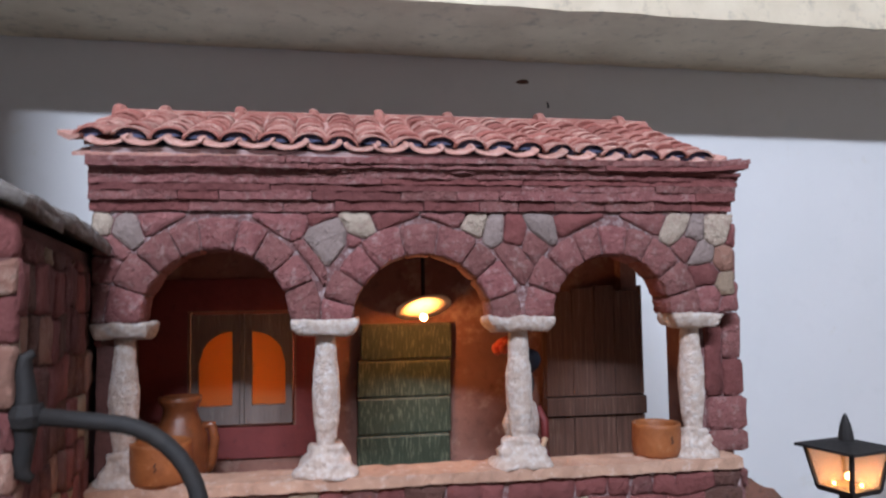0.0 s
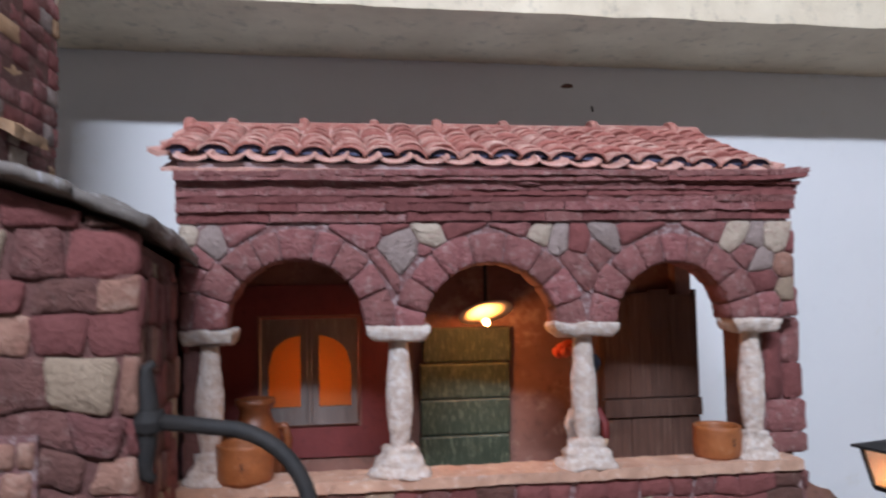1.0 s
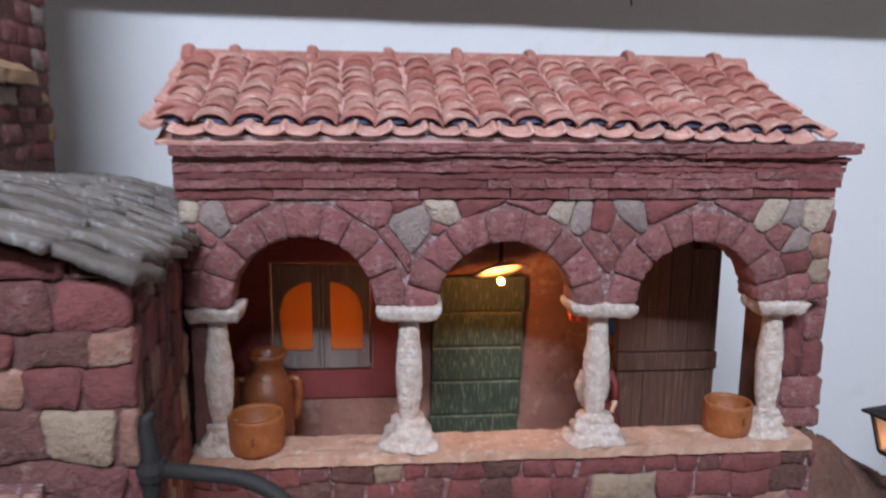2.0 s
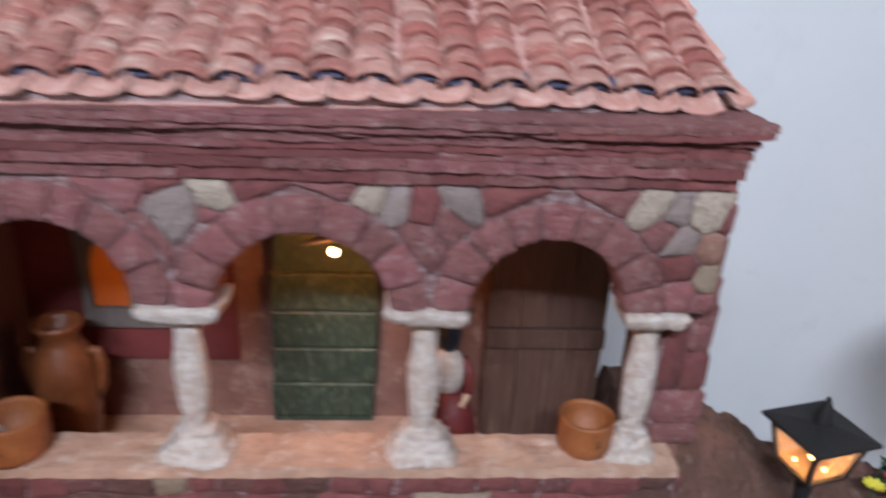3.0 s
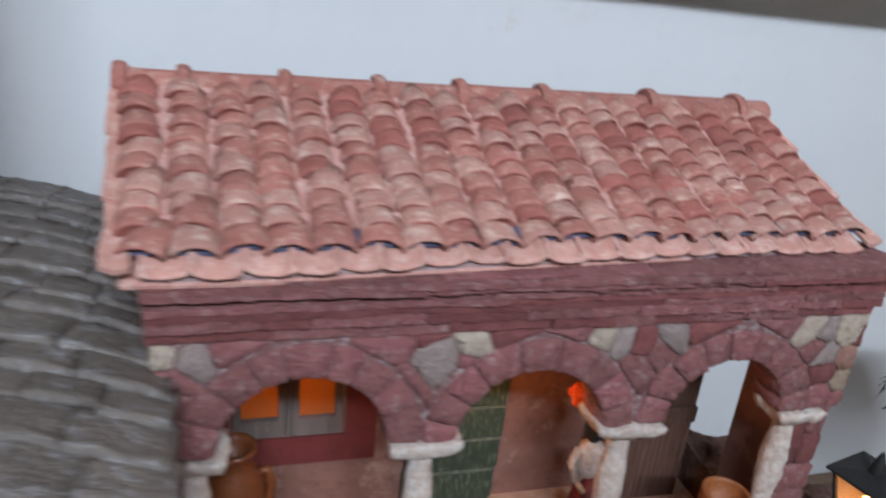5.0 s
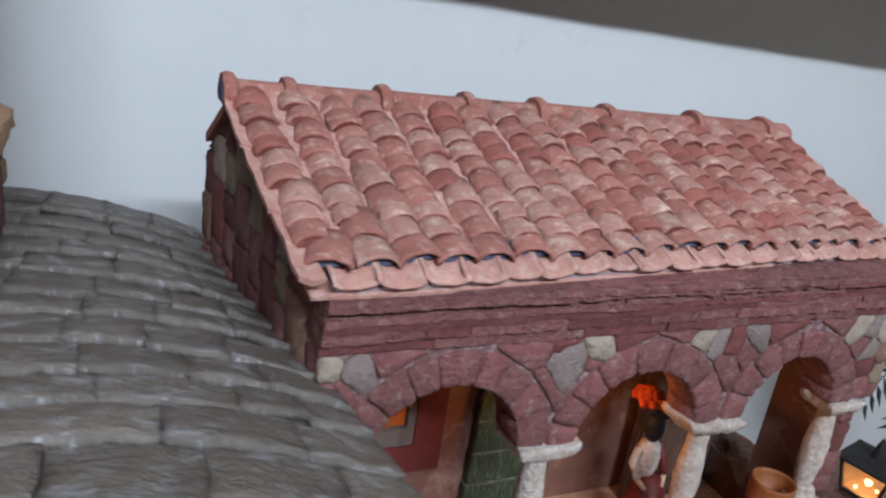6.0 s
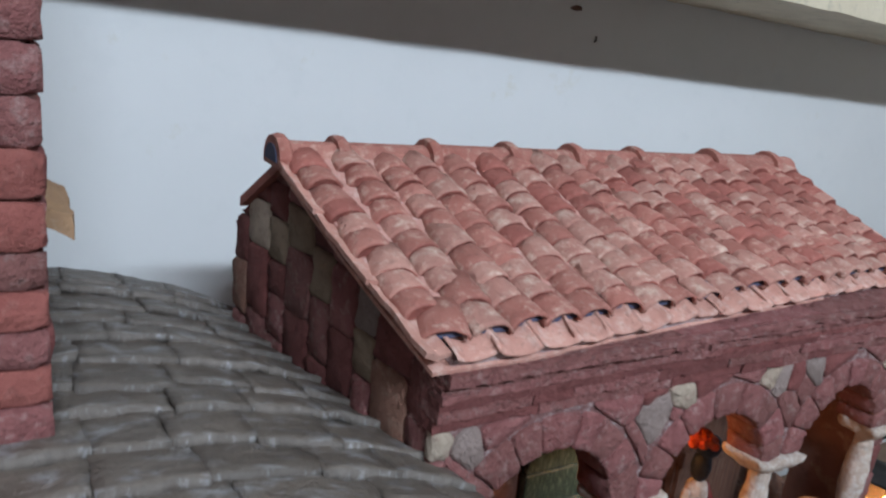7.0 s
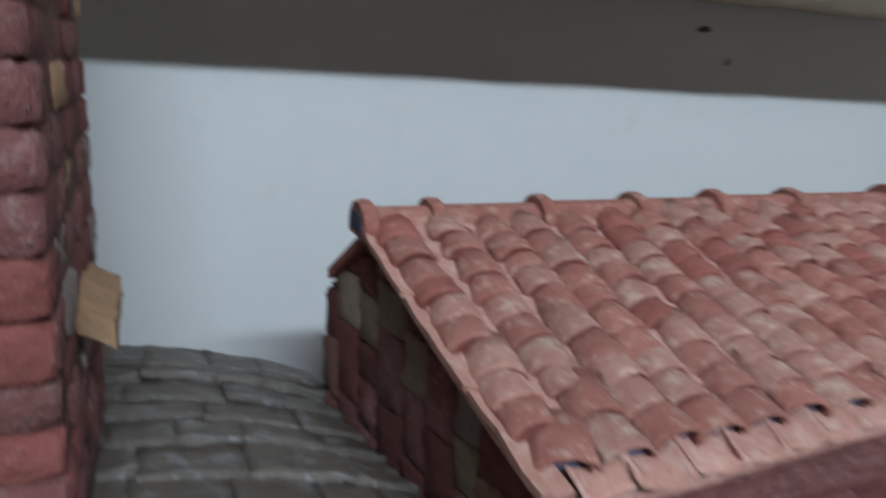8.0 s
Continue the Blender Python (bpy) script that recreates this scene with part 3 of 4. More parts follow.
def roof_z(x, y):
    """The slate roof: it bulges, steep at its free edge and almost level far from it."""
    u = annex_right(y) + 0.006 - x
    k = min(max(u, 0.0), 0.145)
    return 0.3688 - 0.076 * max(0.0, y - 0.56) + 0.46 * k - 1.6 * k * k + 0.03 * max(0.0, u - 0.145) + 0.6 * min(0.0, u)


annex = thing("annex", (-0.3, 0.66, GZ), "miniature rubble stone building with a grey slate roof", "model building")


bm = bmesh.new()
foot = [(-0.62, 0.462), (-0.29, 0.462), (-0.24, 0.462), (-0.19, 0.462), (-0.140, 0.462), (-0.1605, 0.625), (-0.182, 0.84), (-0.182, 0.86), (-0.24, 0.86), (-0.30, 0.86), (-0.62, 0.86)]
lo = [bm.verts.new((x, y, GZ)) for x, y in foot]
hi = [bm.verts.new((x, y, roof_z(x, y) - 0.010)) for x, y in foot]
bm.faces.new(lo)
bm.faces.new(hi)
for i in range(len(foot)):
    bm.faces.new((lo[i], lo[(i + 1) % len(foot)], hi[(i + 1) % len(foot)], hi[i]))
part("body", bm, M_EARTH, annex)
# slate roof in courses that run up the slope
srnd = random.Random(9)
y = 0.452
row = 0
while y < 0.875:
    dy = srnd.uniform(0.025, 0.034)
    x = annex_right(y) + 0.007 + srnd.uniform(-0.003, 0.003)
    w = srnd.uniform(0.028, 0.048)
    while x > -0.60:
        slip = srnd.uniform(-0.005, 0.005)
        bm = box(x - w + 0.0001, x - 0.0002, y - 0.004 + slip, y + dy + 0.012, 0, 0.0052, cuts=0.006)
        lift = srnd.uniform(0.0, 0.0016)
        for f in bm.faces:
            f.material_index = 1 if f.calc_center_median().y < y - 0.0039 + slip else 0
        skew = srnd.uniform(-0.05, 0.05)
        for v in bm.verts:
            v.co += noise.noise_vector(v.co * 75 + Vector((row, 0, 0))) * 0.0020 + noise.noise_vector(v.co * 240) * 0.0011
            s = (v.co.y - y) / dy
            v.co.z += roof_z(v.co.x, v.co.y) - 0.005 + 0.0032 * (1 - s) + lift + skew * (v.co.x - x + w / 2)
        part("slate", bm, (M_SLATE, M_WORN), annex, at=(x - w / 2, y + dy / 2, roof_z(x - w / 2, y)), smooth=True)
        x -= w
        w = srnd.uniform(0.028, 0.052)
    y += dy
    row += 1

# tower on the slate roof
tower = thing("tower", (-0.38, 0.72, 0.38), "miniature red brick tower on the slate roof", "model tower")
TX, TY0, TY1 = -0.3065, 0.640, 0.800
part("core", box(-0.47, TX + 0.002, TY0 + 0.002, TY1 - 0.002, 0.385, 0.72), M_RUBBLE, tower)
z, row = 0.399, 0
trnd = random.Random(3)
while z < 0.715:
    h = trnd.uniform(0.0135, 0.0175)
    u = -0.303
    while u > -0.47:
        w = trnd.uniform(0.030, 0.05)
        m = trnd.choices([M_RED, M_BRICK, M_TAN, M_WHITE], [0.62, 0.28, 0.07, 0.03])[0]
        stone([(u - w, z), (u, z), (u, z + h), (u - w, z + h)], lambda a, b, d: Vector((a, TY0 - d, b)), trnd.uniform(0.002, 0.004), m, tower, "brick", 0.0006, trnd)
        u -= w
    v = TY0 - 0.001
    while v < TY1:
        w = min(trnd.uniform(0.018, 0.038), TY1 - v + 0.001)
        m = trnd.choices([M_RED, M_DRED, M_TAN, M_WHITE, M_GREY], [0.5, 0.32, 0.06, 0.05, 0.07])[0]
        if w > 0.006:
            stone([(v, z), (v + w, z), (v + w, z + h), (v, z + h)], lambda a, b, d: Vector((TX + d, a, b)), trnd.uniform(0.0015, 0.004), m, tower, "brick", 0.0006, trnd)
        v += w
    z += h
    row += 1
sill = box(-0.309, -0.2915, 0.690, 0.750, 0.4655, 0.4755, cuts=0.005)
rough(sill, 0.002, 90)
for v in sill.verts:
    v.co.z -= (v.co.x + 0.306) * 0.5
part("sill", sill, M_TAN, tower, "ochre stone sill")

# ---- house roof ----
RX0, RX1 = -0.170, 0.2825
EAVE, RIDGE = (0.617, 0.4255), (0.770, 0.4790)
run = math.hypot(RIDGE[0] - EAVE[0], RIDGE[1] - EAVE[1])
tilt = math.atan2(RIDGE[1] - EAVE[1], RIDGE[0] - EAVE[0])


def on_roof(x, s, up=0.0):
    """A point of the front slope: x, metres up the slope from the eave, metres above it. The eave runs slightly askew."""
    f = s / run
    sag = -0.003 * math.sin(math.pi * min(1, max(0, f)))
    y0 = EAVE[0] + 0.075 * (max(x, -0.115) - 0.02)
    xs = x - 0.016 * max(0, f) * max(0.0, -x / 0.17) - 0.006 * max(0, f) * max(0.0, x / 0.28)
    return Vector((xs, y0 + f * (RIDGE[0] - y0) - up * math.sin(tilt), EAVE[1] + f * (RIDGE[1] - EAVE[1]) + (up + sag) * math.cos(tilt) - 0.0045 * max(0.0, (x - 0.10) / 0.18) * max(0.0, 1 - f)))


def sheet(x0, x1, s0, up, thick, s1=None):
    """A roof sheet on the front slope, from s0 up to s1 or the ridge."""
    s1 = run if s1 is None else s1
    bm = bmesh.new()
    nx, ns = 36, 14
    rows = []
    for k in (0, -thick):
        for j in range(ns + 1):
            s = s0 + (s1 - s0) * j / ns
            rows.append([bm.verts.new(on_roof(x0 + (x1 - x0) * i / nx, s, up + k + (0.0012 * noise.noise(Vector((i * 0.9, j * 0.9, k))) if k == 0 else 0))) for i in range(nx + 1)])
    top, bot = rows[:ns + 1], rows[ns + 1:]
    for g in (top, bot):
        for a, b in zip(g, g[1:]):
            for i in range(nx):
                bm.faces.new((a[i], a[i + 1], b[i + 1], b[i]))
    for j in (0, ns):
        for i in range(nx):
            bm.faces.new((top[j][i], top[j][i + 1], bot[j][i + 1], bot[j][i]))
    for i in (0, nx):
        for j in range(ns):
            bm.faces.new((top[j][i], top[j + 1][i], bot[j + 1][i], bot[j][i]))
    return bm


roof = part("roof", sheet(-0.165, RX1 - 0.005, 0.0255, 0.0050, 0.008), M_DECK, house, "salmon terracotta barrel tile roof, dusted with mortar")
eb = sheet(-0.166, RX1 - 0.004, -0.0015, -0.0052, 0.0022)
part("eave_board", eb, M_PAN, roof, "thin pinkish eave slab")
part("eave_grout", sheet(-0.156, RX1 - 0.020, 0.0005, -0.0022, 0.0040, 0.030), M_GROUT, roof, "pinkish grey mortar under the eave tiles")
# dark strip that paints the shadow in the gaps under the eave tiles
part("bedding", sheet(-0.145, RX1 - 0.014, 0.0150, 0.0040, 0.0084, 0.0262), M_TILE_SHADOW, roof, "dark bluish strip painting the shadow under the eave tiles")
bk = bmesh.new()
q = [[bk.verts.new(p) for p in ((-0.182, 0.768, 0.479 + k), (RX1 - 0.010, 0.768, 0.479 + k), (RX1 - 0.010, 0.824, 0.4435 + k), (-0.188, 0.824, 0.4435 + k))] for k in (0, -0.006)]
bk.faces.new(q[0])
bk.faces.new(q[1])
for i in range(4):
    bk.faces.new((q[0][i], q[0][(i + 1) % 4], q[1][(i + 1) % 4], q[1][i]))
part("rear_slope", bk, M_TILED, roof)


def tile_mesh(name, r0, r1, length, thick, up, seed, material, shut=""):
    """A tapered half-round tile along +y, lower end at the origin; up: arch (1) or trough (-1); shut: a second-material
    face rounds its end, or sits deep in its mouth as the hollow's painted shadow.
    """
    bm = bmesh.new()
    rn = random.Random(seed)
    seg = 8
    rows = []
    high = (0.82 if shut == "end" else 0.60) if up > 0 else 0.46
    skew = rn.uniform(-0.0008, 0.0008)
    for s, g in ((0.0, 0.90 if shut == "end" else 0.97), (0.10, 1.0), (0.45, 1.0), (1.0, 1.0)):
        r = (r0 + (r1 - r0) * s) * (g if up > 0 else 1.0)
        for t in (0.0, thick):
            ring = []
            for i in range(seg + 1):
                a = math.pi * (0.03 + 0.94 * i / seg)
                rr = r - t + rn.uniform(-0.0004, 0.0004)
                ring.append(bm.verts.new((-rr * math.cos(a), s * length + skew * math.cos(a) + rn.uniform(-0.0005, 0.0005), up * rr * high * math.sin(a))))
            rows.append(ring)
    o = rows[0::2]
    q = rows[1::2]
    for a, b in ((o[0], o[1]), (o[1], o[2]), (o[2], o[3]), (q[0], q[1]), (q[1], q[2]), (q[2], q[3]), (o[0], q[0]), (o[3], q[3])):
        for i in range(seg):
            bm.faces.new((a[i], a[i + 1], b[i + 1], b[i]))
    mouth = [f for v in o[0] for f in v.link_faces if all(w in o[0] or w in q[0] for w in f.verts)]
    for k in (0, seg):
        for j in range(3):
            bm.faces.new((o[j][k], o[j + 1][k], q[j + 1][k], q[j][k]))
    if shut:
        lip = q[0] if shut == "end" else q[1]
        mid = bm.verts.new((0.0, -0.0006 if shut == "end" else 0.0030, r0 * high * 0.42))
        for pair in [(lip[i + 1], lip[i]) for i in range(seg)] + [(lip[0], lip[seg])]:
            bm.faces.new((*pair, mid)).material_index = 1
        if shut == "end":
            for f in mouth:
                f.material_index = 1
    me = mesh_of(name, bm, material)
    for p in me.polygons:
        p.use_smooth = True
    return me


PITCH = 0.0221
TILE_MIX = (M_TILE, M_TILE, M_TILEP, M_TILEP, M_TILED, M_TILE, M_TILEP)
covers = [tile_mesh("roof_tile", 0.0121, 0.0104, 0.0235, 0.0013, 1, 40 + i, (m, M_TILED), "end") for i, m in enumerate(TILE_MIX)]
# eave tile mouths are filled with the painted shadow colour
eaves = [tile_mesh("roof_tile", 0.0124, 0.0112, 0.0235, 0.0021, 1, 80 + i, (m, M_TILE_SHADOW), "mouth") for i, m in enumerate((M_TILEP, M_TILEP, M_TILE, M_TILEP))]
pans = [tile_mesh("pan_tile", 0.0124, 0.0116, 0.028, 0.0022, -1, 60 + i, M_PAN) for i in range(4)]
rrnd = random.Random(12)


def lay(name, me, x, s, up, turn, roll, dip):
    ob = new(name, me)
    ob.parent = roof
    m = Matrix.Translation(on_roof(x, s, up) - origin(roof)) @ pose(0, 0, 0, math.degrees(tilt) + dip, roll, turn)
    ob.matrix_local = m
    return ob


for c in range(19):
    x = -0.1455 + PITCH * c
    lay("pan_tile", pans[c % 4], x + rrnd.uniform(-0.0015, 0.0015), -0.0030 + rrnd.uniform(-0.0015, 0.0015), 0.0046, rrnd.uniform(-5, 5), rrnd.uniform(-6, 6), 2)
for c in range(20):
    xc = -0.1562 + PITCH * c
    wob = rrnd.uniform(-0.0014, 0.0014)
    bend = rrnd.uniform(-0.0015, 0.0015)
    for r in range(10):
        s = 0.0080 + r * 0.0146 + rrnd.uniform(-0.0022, 0.0022)
        me = rrnd.choice(eaves) if r == 0 else covers[rrnd.choice((2, 3, 6, 0, 1, 4))] if r == 1 else rrnd.choice(covers)
        lay("roof_tile", me, xc + wob + bend * math.sin(r * 0.7) + rrnd.uniform(-0.0010, 0.0010), s, (0.0026 if r == 0 else 0.0024) + rrnd.uniform(-0.0007, 0.0010), (-24 if (c, r) == (0, 0) else 0) + rrnd.uniform(-7, 7), rrnd.uniform(-7, 7), -4.5 + rrnd.uniform(-2.5, 2.0))
# rake tiles along both ends
for xx, sg in ((-0.168, 1), (RX1 - 0.0085, -1)):
    for k, (s0, s1) in enumerate(((-0.002, 0.056), (0.048, 0.110), (0.104, 0.158))):
        bm = bmesh.new()
        rows = []
        for j in range(7):
            s = s0 + (s1 - s0) * j / 6
            lift = 0.0012 + 0.0026 * (1 - j / 6)
            w = (0.0125 if sg > 0 else 0.0105) + 0.0015 * math.sin(9 * j + k)
            e = noise.noise(Vector((s * 60, xx, k))) * 0.0016
            rows.append([bm.verts.new(on_roof(xx - sg * (0.003 + e + 0.0025 * (1 - j / 6)) + sg * w * q, s, lift + h)) for q, h in ((0, 0.0012), (0.5, -0.002), (1.0, 0.0), (1.0, 0.0022), (0.5, 0.0016), (0, 0.0042))])
        for a, b in zip(rows, rows[1:]):
            for i in range(6):
                bm.faces.new((a[i], a[(i + 1) % 6], b[(i + 1) % 6], b[i]))
        bm.faces.new(rows[0])
        bm.faces.new(rows[-1][::-1])
        part("rake_tile", bm, M_PAN, roof, at=on_roof(xx, s0))
# ridge caps, wide end with a raised lip
BUMPS = [-0.186, -0.150, -0.089, -0.028, 0.028, 0.089, 0.173, 0.248, 0.2715]
for i, (xa, xb) in enumerate(zip(BUMPS, BUMPS[1:])):
    bm = bmesh.new()
    rows = []
    L = xb - xa
    for s, r in ((0.0, 0.0134), (0.003, 0.0144), (0.0065, 0.0136), (0.0090, 0.0104), (L * 0.5, 0.0100), (L + 0.006, 0.0098)):
        ring = []
        for k in range(9):
            a = math.pi * (-0.10 + 1.2 * k / 8)
            rr = r + 0.0004 * math.sin(7 * k + 3 * i)
            ring.append(bm.verts.new((xa + s, 0.771 - rr * 1.15 * math.cos(a), 0.4785 + rr * math.sin(a))))
        rows.append(ring)
    for a, b in zip(rows, rows[1:]):
        for k in range(8):
            bm.faces.new((a[k], a[k + 1], b[k + 1], b[k]))
    bm.faces.new(rows[0])
    bm.faces.new(rows[-1][::-1])
    part("ridge_tile", bm, M_TILE, roof, at=(xa, 0.771, 0.474), smooth=False)


# dark plug: the shadow of the hollow ridge end as a colour
end = bmesh.new()
rims = [[end.verts.new((xe, 0.771 - 0.0108 * math.cos(math.pi * k / 8), 0.4775 + 0.0098 * math.sin(math.pi * k / 8))) for k in range(9)] for xe in (-0.1868, -0.1840)]
end.faces.new(rims[0])
end.faces.new(rims[1][::-1])
for k in range(8):
    end.faces.new((rims[0][k], rims[0][k + 1], rims[1][k + 1], rims[1][k]))
part("ridge_end", end, M_TILE_SHADOW, roof, "dark bluish plug painting the shadow inside the open ridge end")


# ---- things in the loggia ----
def pot(place, r, h, name, label):
    e = thing(name, place, label, "pot", "terracotta pots on the ledge")
    prof = [(r * 0.90, 0), (r * 0.97, h * 0.12), (r, h * 0.5), (r * 0.98, h * 0.9), (r * 0.985, h * 0.985), (r * 0.95, h), (r * 0.86, h * 0.985), (r * 0.83, h * 0.9), (r * 0.82, h * 0.15), (0.001, h * 0.12)]
    part("body", lathe(prof, place, 26), M_TERRA, e, smooth=True)
    return e


p1 = pot((-0.1160, 0.6245, 0.2148), 0.0188, 0.0255, "pot", "short round orange terracotta pot beside the jar")
p2 = pot((0.2160, 0.631, 0.2148), 0.0170, 0.0225, "pot", "short round orange terracotta pot on the ledge")
for pp, dx in ((p1, 0.0), (p2, 0.003)):
    o = pp.location
    r = 0.0188 if pp is p1 else 0.0170
    part("painted_mark", pipe([(o.x + dx, o.y - r - 0.0002, o.z + 0.010), (o.x + dx + 0.0015, o.y - r - 0.0002, o.z + 0.012), (o.x + dx, o.y - r - 0.0002, o.z + 0.0135), (o.x + dx + 0.001, o.y - r - 0.0002, o.z + 0.0155)], 0.0004, 6), M_IRON, pp, "small dark painted mark")

jar = thing("jar", (-0.117, 0.700, 0.150), "tall orange terracotta jar with two handles on the loggia floor", "jar")
part("body", lathe([(0.014, 0), (0.016, 0.02), (0.020, 0.045), (0.0212, 0.066), (0.0192, 0.082), (0.0135, 0.092), (0.0115, 0.099), (0.0148, 0.1045), (0.0152, 0.108), (0.0128, 0.1085), (0.0105, 0.104), (0.0095, 0.094)], (-0.1195, 0.700, 0.150), 28), M_TERRAD, jar, smooth=True)
for sg in (-1, 1):
    part("handle", pipe([(-0.1195 + sg * 0.0160, 0.700, 0.236), (-0.1195 + sg * 0.0220, 0.700, 0.237), (-0.1195 + sg * 0.0245, 0.700, 0.227), (-0.1195 + sg * 0.0225, 0.700, 0.210), (-0.1195 + sg * 0.0180, 0.700, 0.200)], 0.0035, 10), M_TERRAD, jar, smooth=True)

lampo = thing("ceiling_lamp", (0.060, 0.696, 0.385), "lit loggia lamp with a cream dish shade and bare bulb", "lamp")
part("cord", pipe([(0.060, 0.696, 0.385), (0.060, 0.696, 0.326)], 0.0016, 8), M_IRON, lampo)
sh = lathe([(0.003, 0.0060), (0.006, 0.0045), (0.0215, 0.0), (0.0218, -0.0012), (0.006, 0.0030), (0.001, 0.0040)], (0, 0, 0), 26)
bmesh.ops.transform(sh, matrix=Matrix.Translation((0.060, 0.696, 0.3205)) @ pose(0, 0, 0, -24, -9, 0), verts=sh.verts)
part("shade", sh, M_ENAMEL, lampo, "cream enamel dish shade", smooth=True)
bl = bmesh.new()
bmesh.ops.create_uvsphere(bl, u_segments=14, v_segments=10, radius=0.0029, matrix=Matrix.Translation((0.060, 0.695, 0.3125)))
bulb = part("bulb", bl, M_BULB, lampo, "small glowing bulb", smooth=True)
bulb.visible_shadow = False

# clay figure with a basket
bm = bmesh.new()


def add(src, slot):
    me = bpy.data.meshes.new("tmp")
    src.to_mesh(me)
    src.free()
    k = len(bm.faces)
    bm.from_mesh(me)
    bpy.data.meshes.remove(me)
    bm.faces.ensure_lookup_table()
    for f in bm.faces[k:]:
        f.material_index, f.smooth = slot, True


FX, FYY = 0.1350, 0.684
add(lathe([(0.017, 0), (0.0205, 0.006), (0.021, 0.016), (0.018, 0.034), (0.0145, 0.054), (0.009, 0.070)], (FX + 0.004, FYY - 0.005, 0.150), 18), 0)
add(lathe([(0.0075, 0.064), (0.0105, 0.076), (0.0112, 0.086), (0.009, 0.096), (0.003, 0.101)], (FX, FYY, 0.150), 16, 0.8), 1)
add(lathe([(0.003, 0.098), (0.0068, 0.104), (0.0080, 0.111), (0.0066, 0.119), (0.002, 0.122)], (FX, FYY, 0.150), 14), 2)
add(lathe([(0.004, 0.119), (0.0085, 0.123), (0.0108, 0.129), (0.0085, 0.135), (0.002, 0.138)], (FX + 0.003, FYY, 0.150), 14), 2)
for k in range(26):
    a = k * 2.4
    rr = 0.0030 * math.sqrt(k)
    s = bmesh.new()
    bmesh.ops.create_icosphere(s, subdivisions=1, radius=0.0044, matrix=Matrix.Translation((FX - 0.011 + rr * math.cos(a) * 0.7, FYY + rr * math.sin(a) * 0.95, 0.2845 + 0.009 * (1 - (rr / 0.018) ** 2))))
    add(s, 3)
for sg in (-1, 1):
    add(pipe([(FX + sg * 0.010, FYY, 0.243), (FX + sg * 0.015, FYY - 0.002, 0.232), (FX + sg * 0.013, FYY - 0.009, 0.221)], 0.0032, 8), 0 if sg > 0 else 1)
    add(pipe([(FX + sg * 0.013, FYY - 0.009, 0.221), (FX + sg * 0.008, FYY - 0.014, 0.214)], 0.0024, 8), 4)
solo("figurine", bm, [M_SKIRT, M_SHAFT, M_NAVY, M_FRUIT, M_SKIN], "painted clay figurine in a red skirt with a basket of fruit", "figurine", at=(FX, FYY, 0.150))

# ---- lantern ----
LC = Vector((0.383, 0.657, 0.0))
lantern = thing("street_lantern", (LC.x, LC.y, GZ), "miniature black metal street lantern with a lit bulb", "street lamp")
TURN = 14.0


def lrot(dx, dy, z):
    a = radians(TURN)
    return Vector((LC.x + dx * math.cos(a) - dy * math.sin(a), LC.y + dx * math.sin(a) + dy * math.cos(a), z))


def frustum(w0, z0, w1, z1):
    bm = bmesh.new()
    q = [[bm.verts.new(lrot(sx * w, sy * w, z)) for sx, sy in ((-1, -1), (1, -1), (1, 1), (-1, 1))] for w, z in ((w0, z0), (w1, z1))]
    for i in range(4):
        bm.faces.new((q[0][i], q[0][(i + 1) % 4], q[1][(i + 1) % 4], q[1][i]))
    bm.faces.new(q[0])
    bm.faces.new(q[1])
    return bm


b = frustum(0.0255, 0.2085, 0.007, 0.2125)
part("roof_plate", b, M_IRON, lantern, "black pyramid roof plate")
b = frustum(0.0260, 0.2065, 0.0258, 0.2087)
part("roof_rim", b, M_IRON, lantern)
part("finial", lathe([(0.0058, 0), (0.0052, 0.006), (0.0038, 0.013), (0.0015, 0.0195), (0.0005, 0.0210)], (LC.x, LC.y, 0.2120), 12), M_IRON, lantern)
part("base_plate", frustum(0.0150, 0.1735, 0.0170, 0.1775), M_IRON, lantern)
for sx, sy in ((-1, -1), (1, -1), (1, 1), (-1, 1)):
    part("post", pipe([lrot(sx * 0.0150, sy * 0.0150, 0.1765), lrot(sx * 0.0208, sy * 0.0208, 0.2080)], 0.0018, 4), M_IRON, lantern)
for (ax, ay), (bx, by) in (((-1, -1), (1, -1)), ((1, -1), (1, 1)), ((1, 1), (-1, 1)), ((-1, 1), (-1, -1))):
    g = bmesh.new()
    g.faces.new([g.verts.new(p) for p in (lrot(ax * 0.0143, ay * 0.0143, 0.178), lrot(bx * 0.0143, by * 0.0143, 0.178), lrot(bx * 0.0200, by * 0.0200, 0.2065), lrot(ax * 0.0200, ay * 0.0200, 0.2065))])
    ext = bmesh.ops.extrude_face_region(g, geom=g.faces[:])
    mid = Vector((LC.x, LC.y, 0.192))
    for v in [q for q in ext["geom"] if isinstance(q, bmesh.types.BMVert)]:
        v.co += (mid - v.co).normalized() * 0.0008
    pane = part("pane", g, M_GLASS, lantern, "dusty glass pane")
    pane.visible_shadow = False
part("pole", pipe([(LC.x, LC.y, GZ), (LC.x, LC.y, 0.150), (LC.x, LC.y, 0.174)], [0.006, 0.005, 0.0075], 12), M_IRON, lantern)
g = bmesh.new()
bmesh.ops.create_uvsphere(g, u_segments=12, v_segments=8, radius=0.0030, matrix=Matrix.Translation((LC.x + 0.001, LC.y, 0.1850)))
lb = part("bulb", g, M_BULB2, lantern, "small glowing bulb", smooth=True)
lb.visible_shadow = False
